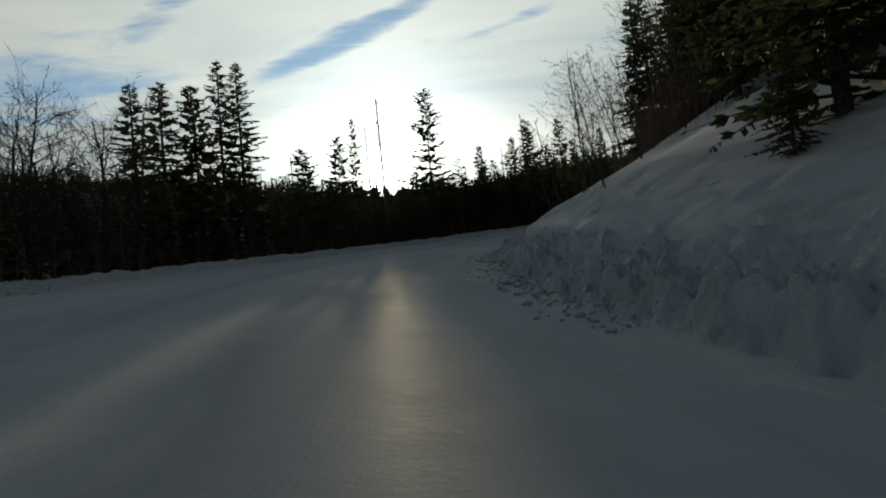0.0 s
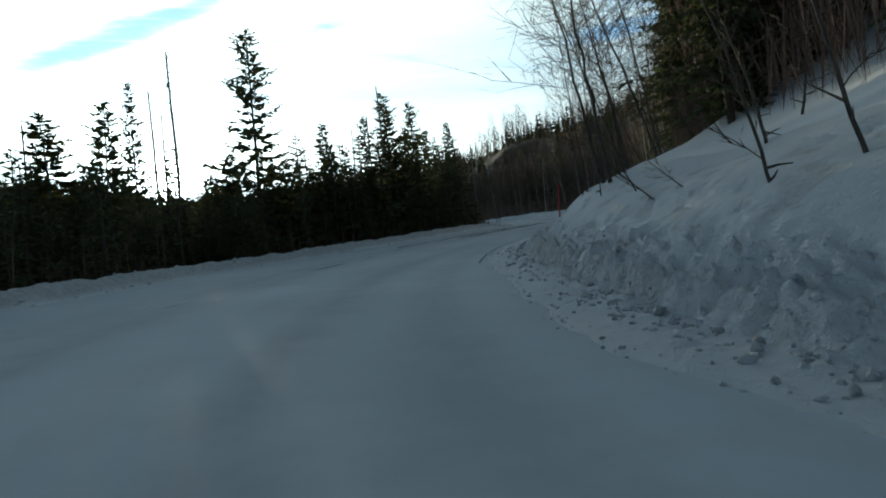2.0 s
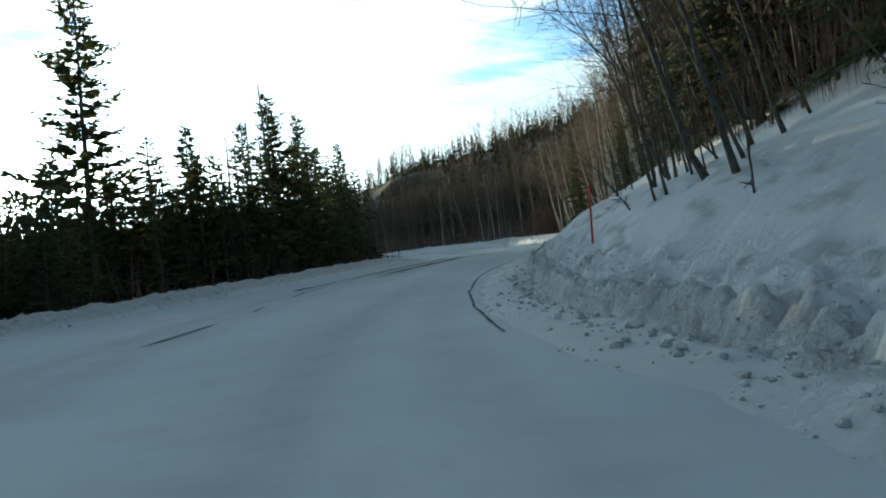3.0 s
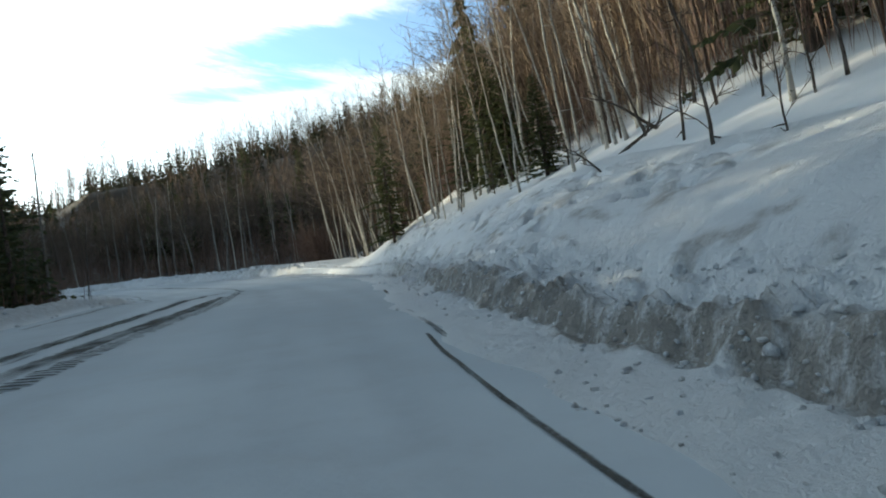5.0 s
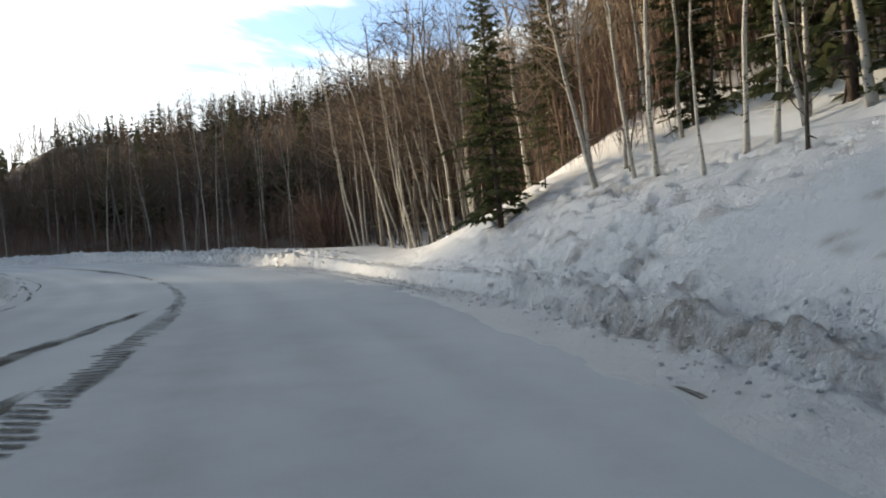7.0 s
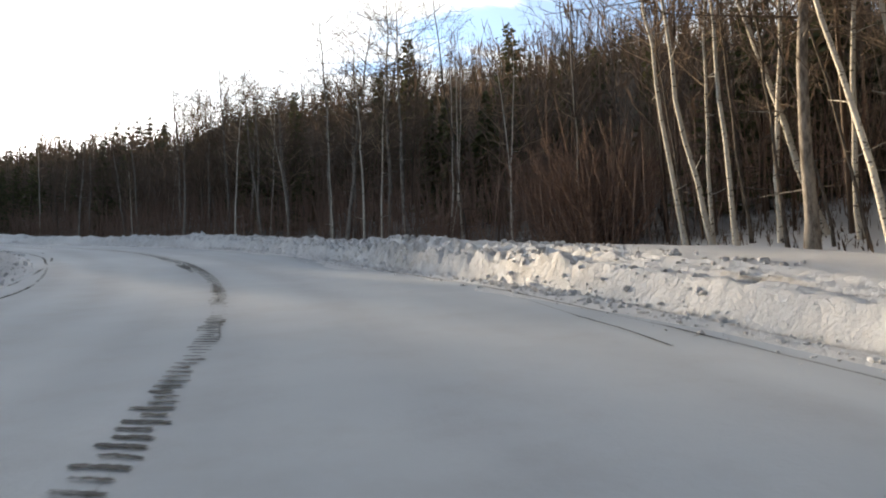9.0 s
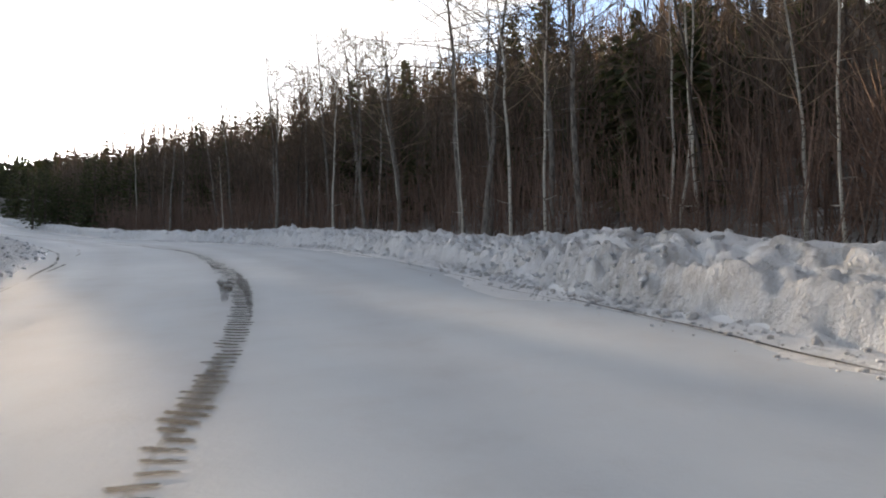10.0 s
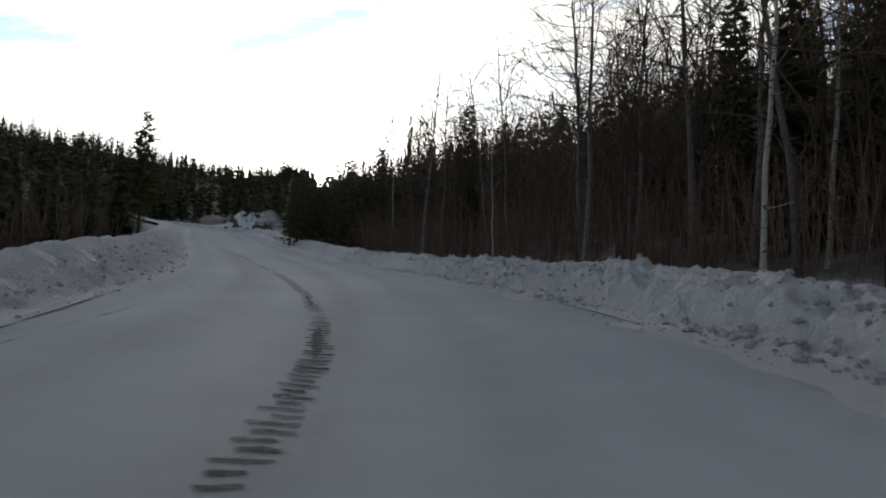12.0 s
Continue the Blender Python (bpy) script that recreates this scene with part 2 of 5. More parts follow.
def bark_material(name, pale, dark, scale, contrast=(0.42, 0.62), band=(1, 1, 3.5)):
    m, t, b = material(name, 0.85, 0.2)
    n = noise_tex(t, scale, 6, 0.65, stretch=band)
    info = t.nodes.new("ShaderNodeObjectInfo").outputs["Random"]
    col = mix_node(t, ramp_node(t, n, [(contrast[0], 0.0), (contrast[1], 1.0)]), pale, dark)
    col = mix_node(t, math_node(t, "MULTIPLY", info, 0.45), col, tuple(c * 0.55 for c in pale))
    t.links.new(col, b.inputs["Base Color"])
    bump(t, b, n, 0.6, 0.02)
    return m


def aspen_bark_material():
    """Creamy white bark, greyer in patches, with dark rings and knots."""
    m, t, b = material("aspen_bark", 0.75, 0.25)
    patch = noise_tex(t, 1.6, 5, 0.6, stretch=(1, 1, 0.5))
    rings = noise_tex(t, 1.0, 4, 0.7, stretch=(2.6, 2.6, 7.0))
    knots = noise_tex(t, 7.0, 3, 0.6, stretch=(1, 1, 1.8))
    info = t.nodes.new("ShaderNodeObjectInfo").outputs["Random"]
    col = mix_node(t, ramp_node(t, patch, [(0.35, 0.0), (0.70, 1.0)]), (0.62, 0.585, 0.51), (0.36, 0.335, 0.29))
    col = mix_node(t, math_node(t, "MULTIPLY", info, 0.4), col, (0.26, 0.245, 0.21))
    dark = math_node(t, "MAXIMUM", ramp_node(t, rings, [(0.57, 0.0), (0.70, 0.75)]), ramp_node(t, knots, [(0.58, 0.0), (0.64, 0.95)]))
    col = mix_node(t, dark, col, (0.05, 0.043, 0.035))
    t.links.new(col, b.inputs["Base Color"])
    bump(t, b, rings, 0.5, 0.02)
    return m


def needle_material(name, a, c):
    """Thin needle sprays: matt, and letting some light through."""
    m, t, b = material(name, 0.7, 0.25)
    info = t.nodes.new("ShaderNodeObjectInfo").outputs["Random"]
    geo = t.nodes.new("ShaderNodeNewGeometry").outputs["Random Per Island"]
    col = mix_node(t, geo, a, c)
    col = mix_node(t, math_node(t, "MULTIPLY", info, 0.5), col, tuple(0.6 * k for k in a))
    t.links.new(col, b.inputs["Base Color"])
    thin = t.nodes.new("ShaderNodeBsdfTranslucent")
    t.links.new(col, thin.inputs["Color"])
    both = t.nodes.new("ShaderNodeMixShader")
    both.inputs[0].default_value = 0.35
    t.links.new(b.outputs[0], both.inputs[1])
    t.links.new(thin.outputs[0], both.inputs[2])
    t.links.new(both.outputs[0], t.nodes["Material Output"].inputs["Surface"])
    return m


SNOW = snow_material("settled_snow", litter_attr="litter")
ROAD_SNOW = snow_material("packed_road_snow", packed=True)
BANK_SNOW = snow_material("ploughed_dirty_snow", dirt_shade_attr="dirt_and_shade")
ASPEN_BARK = aspen_bark_material()
ASPEN_TWIG = bark_material("aspen_twigs", (0.42, 0.32, 0.225), (0.17, 0.13, 0.095), 8.0)
BROWN_BARK = bark_material("conifer_bark", (0.13, 0.10, 0.08), (0.05, 0.04, 0.032), 7.0, band=(2.2, 2.2, 0.7))
GREY_BARK = bark_material("grey_brown_bark", (0.27, 0.245, 0.215), (0.095, 0.082, 0.070), 6.0, band=(2.4, 2.4, 0.6))
DARK_BARK = bark_material("dark_bark", (0.125, 0.107, 0.090), (0.040, 0.033, 0.028), 7.0, band=(2.4, 2.4, 0.7))
DARK_TWIG = bark_material("dark_twigs", (0.145, 0.108, 0.080), (0.070, 0.052, 0.040), 8.0)
GREY_WOOD = bark_material("weathered_wood", (0.24, 0.21, 0.18), (0.10, 0.085, 0.07), 6.0)
BRUSH = bark_material("grey_brown_brush", (0.26, 0.175, 0.135), (0.115, 0.076, 0.060), 5.0)
SPRUCE = needle_material("spruce_needles", (0.052, 0.066, 0.032), (0.125, 0.132, 0.060))
PINE = needle_material("pine_needles", (0.066, 0.072, 0.030), (0.150, 0.140, 0.055))
FAR_NEEDLE = needle_material("distant_needles", (0.040, 0.046, 0.028), (0.085, 0.082, 0.044))
FAR_TWIG = needle_material("distant_bare_twigs", (0.115, 0.085, 0.068), (0.215, 0.160, 0.125))


# ---- the road's line ----
ROAD_LINE = np.array([
    (13.6, -58.4, -4.64), (10.9, -46.7, -3.80), (8.2, -35.1, -2.85), (5.5, -23.4, -1.90), (2.7, -11.7, -0.95), (0.0, 0.0, 0.05), (-2.2, 11.8, 1.19),
    (-2.3, 23.7, 2.29), (0.3, 35.4, 3.36), (5.3, 46.3, 4.42), (11.9, 56.3, 5.51), (19.4, 65.7, 6.60), (26.4, 75.4, 7.55), (32.9, 85.5, 8.34),
    (38.2, 96.2, 9.31), (41.9, 107.6, 10.39), (43.7, 119.5, 11.64), (44.1, 131.5, 12.68), (42.9, 143.4, 13.62), (40.4, 155.1, 14.58), (37.4, 166.7, 15.62),
    (34.4, 178.3, 16.85), (31.4, 190.0, 18.15), (28.5, 201.6, 19.50), (25.2, 213.1, 20.95), (18.9, 223.2, 22.11), (9.1, 229.8, 23.28),
    (-2.5, 231.9, 24.44), (-9.0, 231.1, 24.94),

])


def smooth_line(ctrl, gap=0.5):
    p = np.vstack([2 * ctrl[0] - ctrl[1], ctrl, 2 * ctrl[-1] - ctrl[-2]])
    out = []
    for i in range(1, len(p) - 2):
        u = np.linspace(0, 1, 25)[:-1, None]
        out.append(0.5 * (2 * p[i] + (p[i + 1] - p[i - 1]) * u + (2 * p[i - 1] - 5 * p[i] + 4 * p[i + 1] - p[i + 2]) * u ** 2
                          + (3 * p[i] - p[i - 1] - 3 * p[i + 1] + p[i + 2]) * u ** 3))
    q = np.vstack(out)
    s = np.r_[0, np.cumsum(np.hypot(*np.diff(q[:, :2], axis=0).T))]
    g = np.arange(0, s[-1], gap)
    return g - 60.0, np.stack([np.interp(g, s, q[:, i]) for i in range(3)], 1)


LINE_S, LINE = smooth_line(ROAD_LINE)
TAN = np.gradient(LINE[:, :2], axis=0)
TAN /= np.linalg.norm(TAN, axis=1)[:, None]


def on_road(s, d):
    """World x, y and road height at s metres along and d metres to the right of the driving line."""
    s, d = np.broadcast_arrays(np.asarray(s, float), np.asarray(d, float))
    x, y, z = (np.interp(s, LINE_S, LINE[:, i]) for i in range(3))
    tx, ty = (np.interp(s, LINE_S, TAN[:, i]) for i in range(2))
    n = np.hypot(tx, ty)
    return x + d * ty / n, y - d * tx / n, z


def to_road(x, y):
    """s, d and road height for world points."""
    x, y = np.asarray(x, float).ravel(), np.asarray(y, float).ravel()
    s, d, z = np.empty_like(x), np.empty_like(x), np.empty_like(x)
    coarse = slice(None, None, 2)
    cx, cy = LINE[coarse, 0], LINE[coarse, 1]
    for a in range(0, len(x), 8000):
        b = slice(a, a + 8000)
        i = np.argmin((x[b, None] - cx) ** 2 + (y[b, None] - cy) ** 2, 1) * 2
        vx, vy = x[b] - LINE[i, 0], y[b] - LINE[i, 1]
        along = vx * TAN[i, 0] + vy * TAN[i, 1]
        s[b], d[b], z[b] = LINE_S[i] + along, vx * TAN[i, 1] - vy * TAN[i, 0], LINE[i, 2] + along * 0.09
    return s, d, z


def banking(s):
    return np.interp(s, [-20, 0, 85, 110, 150, 170], [0.03, 0.05, 0.05, -0.035, -0.035, 0.0])


def right_edge(s):
    return np.interp(s, [-20, 17, 23, 27, 36, 41, 45, 52, 60, 66, 70, 72, 75, 79, 85, 91, 97, 103, 109, 116, 120, 126, 132, 138, 141, 144, 149, 156, 175, 200, 280],
                     [4.5, 4.4, 4.5, 4.0, 4.0, 3.7, 3.2, 3.2, 3.45, 3.4, 3.5, 3.75, 4.1, 4.5, 5.15, 5.6, 5.7, 5.6, 5.45, 4.9, 4.65, 4.85, 4.8, 4.85, 4.6, 4.35, 4.0, 3.8, 3.5, 3.4, 3.4])


def left_edge(s):
    return np.interp(s, [-20, 20, 45, 62, 78, 95, 110, 125, 145, 175, 280], [-9.6, -9.6, -9.8, -9.0, -7.6, -7.2, -7.2, -6.2, -6.4, -6.3, -6.3])


def rise(s):
    return np.interp(s, [0, 20, 30, 43, 52, 60, 69, 78, 88], [0.5, 0.53, 0.49, 0.39, 0.35, 0.45, 0.49, 0.54, 0.60])


def profile(s, d):
    """Height over the road's own level across the corridor: road, banks, hillside and drop."""
    bank = -banking(s) * np.clip(d, -12, 12)
    e = d - right_edge(s)
    hill = 1 - step(93, 108, s)
    hb = 0.72 + 0.02 * hill - 0.18 * np.exp(-((s - 98) / 8.0) ** 2) + 0.16 * vnoise(s * 0.16, s * 0 + 3.0, 5)
    ploughed = np.interp(s, [100, 104, 107, 111, 115, 118, 121, 124, 128, 133, 139, 145, 156, 200], [0.58, 0.66, 0.72, 0.80, 0.88, 0.95, 0.86, 0.76, 0.63, 0.60, 0.68, 0.76, 0.70, 0.62])
    hb = hb + (ploughed + 0.05 * vnoise(s * 0.3, s * 0 + 3.0, 5) - hb) * step(97, 105, s)
    shoulder = hill * (0.24 + 0.40 * np.exp(-((s - 46) / 7.0) ** 2) + 0.14 * step(66, 78, s)) * step(0.7, 2.6, e)
    face = 0.75 * step(0.0, 0.36, e) + 0.25 * step(0.3, 1.2, e)
    slope_up = hb * face + shoulder + hill * (rise(s) * np.clip(e - 0.6, 0, 5) + 0.60 * np.clip(e - 5.6, 0, 12) + 0.36 * np.maximum(e - 17.6, 0)) * step(0.4, 1.4, e)
    berm = hb * face * (1 - 0.62 * step(1.4, 4.2, e) * step(106, 118, s)) + 0.235 * np.maximum(e - 5, 0) + (3.4 + 0.9 * vnoise(s / 1.7, e / 1.3, 15)) * np.exp(-((s - 238) / 3.4) ** 2) * step(0.2, 3.0, e)
    right = slope_up * hill + berm * (1 - hill)
    f = left_edge(s) - d
    low = 1 - step(108, 124, s)
    left_low = 0.36 * step(0.0, 0.7, f) * (1 - step(0.9, 2.2, f)) - 0.20 * np.maximum(f - 1.2, 0) * (1 - step(14, 40, f)) - 2.6 * step(14, 40, f)
    tall = np.interp(s, [124, 134, 142, 150, 162, 170, 182], [0.35, 0.40, 0.60, 1.0, 1.0, 0.78, 0.65])
    left_high = (0.82 + 0.16 * vnoise(s * 0.11, s * 0 + 9.0, 8)) * tall * step(0.0, 2.3, f) * (1 - 0.9 * step(2.8, 6.5, f)) - 0.10 * np.clip(f - 3, 0, 12)
    left = left_low * low + left_high * (1 - low)
    return bank + np.where(e > 0, right, 0) + np.where(f > 0, left, 0)


def far_level(x, y):
    """The wooded valley sides round the bend."""
    cx, cy = x - 25.0, y - 100.0
    r, az = np.hypot(cx, cy), np.degrees(np.arctan2(cx, cy))
    el = np.interp(az, [-180, -100, -45, -24, -17, -13, -8.5, -6.2, -5.2, -4.4, -3.6, -2.6, -1.9, -1.4, 0.8, 2.5, 5.5, 9.5, 13, 18, 34, 60, 110, 180], [4, 9.5, 11.6, 10.5, 10.4, 9.75, 9.3, 9.25, 9.7, 10.0, 10.1, 9.85, 9.0, 8.6, 9.2, 9.6, 10.1, 10.7, 10.9, 11.0, 12.8, 16.5, 15.0, 4])
    top = 9 + 430 * np.tan(np.radians(el)) + (4 * vnoise(az * 0.12, az * 0, 21) + 2 * vnoise(az * 0.4, az * 0, 22)) * (1 - np.exp(-((az + 3) / 8) ** 2))
    base = 9.5 + 0.07 * np.clip(cy, -150, 130)
    f = np.clip((r - 45) / 385, 0, 1) ** np.interp(az, [-180, -30, -12, 10, 26, 180], [1.0, 1.1, 1.5, 1.4, 0.8, 0.8])
    z = base + (top - base) * f
    dip = np.interp(az, [-180, -150, -110, -40, -12, 10, 180], [0, 0, 10, 10, 4, 0, 0])
    z = z - dip * np.exp(-((r - 110) / 60) ** 2)
    return z - 0.10 * np.maximum(r - 440, 0) + 1.2 * vnoise(x / 23, y / 23, 31) * step(20, 80, r)


def ground_level(x, y):
    shape = np.shape(x)
    x, y = np.asarray(x, float).ravel(), np.asarray(y, float).ravel()
    s, d, z = to_road(x, y)
    near = z + profile(s, d) + 0.05 * vnoise(x / 2.7, y / 2.7, 41) * step(0.5, 3.0, np.maximum(d - right_edge(s), left_edge(s) - d))
    w = step(22, 75, np.abs(d))
    w = np.maximum(w, step(195, 215, s) * step(4, 25, np.abs(d)))
    return (near * (1 - w) + far_level(x, y) * w).reshape(shape)


def under_road(s, d):
    """1 where the road and the ploughed banks lie over the ground sheet."""
    inside = np.minimum(d - (left_edge(s) - 3.2), (right_edge(s) + 3.5) - d)
    return step(0.0, 0.7, inside) * ((s > -44) & (s < 276))


# ---- the large structure ----
def graded(lo, hi, fine, far):
    """Grid lines: fine steps from lo to hi, then growing steps out to far on both sides."""
    mid = list(np.arange(lo, hi + 1e-6, fine))
    out, st = [], fine
    a = b = 0.0
    while a < far:
        st *= 1.13
        a += st
        out.append(a)
    return np.array([lo - k for k in reversed(out)] + mid + [hi + k for k in out])


def build_ground():
    gx, gy = graded(-32, 82, 1.0, 2600), graded(-40, 235, 1.0, 2600)
    X, Y = np.meshgrid(gx, gy)
    s, d, _ = to_road(X, Y)
    Z = ground_level(X, Y)
    Z = Z - 0.35 * under_road(s, d).reshape(Z.shape)
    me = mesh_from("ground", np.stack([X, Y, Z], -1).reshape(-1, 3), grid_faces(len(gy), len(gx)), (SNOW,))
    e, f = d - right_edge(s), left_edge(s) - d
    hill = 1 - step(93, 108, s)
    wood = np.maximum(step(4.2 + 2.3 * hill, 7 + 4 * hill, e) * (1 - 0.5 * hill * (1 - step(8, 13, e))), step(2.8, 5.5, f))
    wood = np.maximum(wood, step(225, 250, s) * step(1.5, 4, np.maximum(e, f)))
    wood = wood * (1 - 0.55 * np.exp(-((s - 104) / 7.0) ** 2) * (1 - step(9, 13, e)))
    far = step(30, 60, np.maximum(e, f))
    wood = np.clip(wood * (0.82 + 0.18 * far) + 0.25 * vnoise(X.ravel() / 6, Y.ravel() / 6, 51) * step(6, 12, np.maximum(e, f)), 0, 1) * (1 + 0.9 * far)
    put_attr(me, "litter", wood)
    return tagged(new("ground", me), "snow-covered forest ground with dark brush and litter showing", "ground", kind="structure")


def strip(name, s_vals, d_of, columns, height, mat, attrs=None):
    """A sheet along the road: columns run across between d_of(s) = (from, to)."""
    a, b = d_of(s_vals)
    u = columns[None]
    D = a[:, None] * (1 - u) + b[:, None] * u
    S = np.repeat(s_vals[:, None], len(columns), 1)
    x, y, z = on_road(S, D)
    H = height(S, D)
    me = mesh_from(name, np.stack([x, y, z + H], -1).reshape(-1, 3), grid_faces(len(s_vals), len(columns))[:, ::-1], (mat,))
    for key, fn in (attrs or {}).items():
        put_attr(me, key, fn(S, D, H))
    return new(name, me)


def road_height(S, D):
    # faint wheel lanes in the packed snow, and slow waves
    lanes = sum(-0.012 * np.exp(-((D - c) / 0.32) ** 2) for c in (-5.4, -3.7, -0.75, 0.95))
    return profile(S, np.clip(D, left_edge(S), right_edge(S))) + lanes + 0.012 * vnoise(S / 1.9, D / 1.3, 61)


def road_worn(S, D, H):
    # polished, greyer lanes that follow the traffic
    lanes = sum(np.exp(-((D - c - 0.25 * vnoise(S / 17.0, S * 0, 65 + i)) / 0.45) ** 2) for i, c in enumerate((-5.4, -3.7, -0.75, 0.95)))
    return np.clip(0.32 * lanes + 0.40 * np.maximum(vnoise(S / 21.0, D / 0.7, 63) + 0.25 * vnoise(S / 6.0, D / 0.35, 64), 0), 0, 0.8)


def bank_dirt_and_shade(S, D, H):
    e = D - right_edge(S) - 0.15 * fbm(S / 2.1, D / 3.0, 2, 81) - 0.14 * fbm(S / 0.45, S * 0, 3, 79)
    # dirt of the cut face; past s 110 deepened to mimic specks of shadow
    band_of = step(-0.15, 0.05, e) * (1 - step(0.16, 0.70, e)) * (0.95 + 0.6 * vnoise(S * 0.22, S * 0, 71)) * np.interp(S, [0, 30, 50, 60, 80, 92, 100, 118, 130], [0.5, 0.5, 0.55, 1.35, 1.3, 0.7, 0.45, 0.6, 0.4])
    # shade of the kicked snow's pits, painted on as darker colour
    pit_shade = 0.85 * step(0.35, 0.9, fbm(S / 0.7, D / 0.3, 3, 73)) * step(0.5, 1.0, e) * (1 - step(3.0, 4.0, e)) * np.interp(S, [20, 55, 90, 100], [0.4, 1, 1, 0])
    # painted shade in the crack behind the lip, and a dark line at the foot of the smooth cut
    raw, cut = D - right_edge(S), step(88, 92, S) * (1 - step(106, 112, S))
    lines = np.exp(-((raw - lip_line(S)) / 0.05) ** 2) * step(-0.3, 0.3, vnoise(S / 1.9, S * 0, 99)) + 0.8 * np.exp(-((raw + 0.02 + 0.05 * vnoise(S / 0.5, S * 0, 94)) / 0.06) ** 2)
    # shadowed pits and layers of the old wall, painted darker
    wall_shade = 0.75 * step(0.0, 0.5, fbm(S / 0.7, D / 0.15, 3, 76)) * old_wall(S, raw)
    return np.maximum(np.maximum(band_of * (1 - 0.6 * cut), np.maximum(pit_shade, wall_shade)), 1.2 * cut * lines)


def kicked_patch(S, e):
    """Where the hillside snow is trampled and pitted."""
    return step(-0.55, 0.0, vnoise(S / 5.0, e / 1.0, 89)) * step(0.7, 1.2, e) * (1 - step(3.4, 4.2, e)) * np.interp(S, [12, 40, 55, 92, 100], [0.3, 0.5, 1, 1, 0])


def lip_line(S):
    """Where the settled crust has cracked behind the cut face."""
    return 0.62 + 0.10 * vnoise(S / 0.8, S * 0, 98) + 0.03 * vnoise(S / 0.21, S * 0, 95)


def old_wall(S, e):
    """The stretch where the ploughed wall stands highest and most broken."""
    return step(106, 112, S) * (1 - step(124, 136, S)) * step(-0.1, 0.15, e) * (1 - step(0.9, 1.5, e))


def bank_height(S, D):
    e = D - right_edge(S)
    berm = step(108, 122, S)
    cut = step(88, 93, S) * (1 - berm)
    raw = e
    wob = 0.08 * fbm(S / 1.4, D / 3.0, 3, 81) * step(-0.1, 0.5, e)
    wob = wob * (1 - step(2.2, 3.2, e))
    base = profile(S, D - wob)
    e = e - wob
    face = step(-0.3, 0.2, e) * (1 - step(0.9, 1.6 + 0.9 * berm, e)) * (1 - 0.75 * cut)
    rough = 0.10 * fbm(S / 0.55, D / 0.34, 3, 82) + 0.12 * (0.45 - np.abs(fbm(S / 0.24, D / 0.20, 2, 84)))
    heap = (0.09 * np.maximum(fbm(S / 0.75, D / 0.65, 3, 88), -0.3) + 0.14 * (0.4 - np.abs(fbm(S / 0.34, D / 0.3, 2, 87)))) * berm
    grooves = 0.08 * vnoise(S / 0.16, e / 1.6, 85) * step(0, 0.15, e) * (1 - step(0.5, 0.9, e)) * (1 - berm)
    # slabs broken out of the face, and a crack behind its lip
    slab = -0.07 * step(0.15, 0.35, fbm(S / 0.6, e / 0.3, 2, 97)) * step(0.15, 0.3, e) * (1 - step(0.7, 1.0, e)) * (1 - berm) * (1 - 0.6 * cut)
    # crusted layers and pits in the old ploughed wall
    crust = (0.10 * fbm(S / 0.55, D / 0.13, 3, 77) - 0.22 * np.maximum(fbm(S / 0.32, D / 0.16, 2, 78) - 0.15, 0)) * old_wall(S, e)
    crack = -0.15 * np.exp(-((e - lip_line(S)) / 0.045) ** 2) * np.maximum(cut, step(38, 44, S) * (1 - step(64, 72, S))) * step(-0.5, 0.2, vnoise(S / 2.3, S * 0, 99))
    pits = -0.34 * np.maximum(fbm(S / 0.50, D / 0.20, 3, 90) - 0.12, 0) * kicked_patch(S, e)
    apron = np.interp(S, [14, 24, 84, 94], [0.0, 1, 1, 0.0])
    spill = (0.07 * np.maximum(fbm(S / 0.22, D / 0.22, 2, 86), 0) * step(-1.5, -0.3, e) + 0.07 * step(-1.6, -0.3, e + 0.25 * vnoise(S / 1.4, S * 0, 83))) * (1 - step(0.1, 0.5, e)) * apron
    x, y, _z = on_road(S, D)
    swell = 0.05 * vnoise(x / 2.7, y / 2.7, 41) * step(0.5, 3.0, raw) + 0.02 * step(1.0, 2.0, raw)
    lumps = (rough * np.interp(S, [0, 12, 32, 48, 62], [1.9, 1.9, 1.5, 1.3, 1.1]) + heap + grooves) * face
    toe = -0.07 * (1 - step(-1.75, -1.0 + 0.3 * vnoise(S / 0.9, S * 0, 96), raw)) * (0.15 + 0.85 * (1 - step(-1.4, -0.5, raw)))
    return base + lumps + slab + crust + crack + pits + spill + 0.025 * step(-0.8, -0.1, raw) + toe + swell - 0.12 * step(4.25, 4.5, raw)


def bank_broken(S, D, H):
    e = D - right_edge(S)
    berm = step(98, 112, S)
    return np.clip(step(-0.5, 0.0, e) * (1 - step(0.8, 1.5 + 1.4 * berm, e)) * (1 - 0.85 * step(86, 92, S) * (1 - berm) - 0.4 * berm) + 0.7 * kicked_patch(S, e), 0, 1)


def left_bank_height(S, D):
    f = left_edge(S) - D
    on = step(-0.3, 0.3, f) * (1 - step(2.4, 3.2, f))
    low = 1 - step(108, 124, S)
    lumps = 0.09 * (0.5 - np.abs(fbm(S / 0.5, D / 0.4, 2, 93))) + 0.10 * fbm(S / 0.6, D / 0.55, 3, 92) + 0.05 * np.abs(fbm(S / 0.2, D / 0.2, 2, 94))
    return profile(S, D) + lumps * on * (0.7 + 0.6 * (1 - low)) + 0.03 * step(-0.5, 0.0, f) - 0.07 * (1 - step(-0.9, -0.35, f)) - 0.10 * step(2.8, 3.2, f)


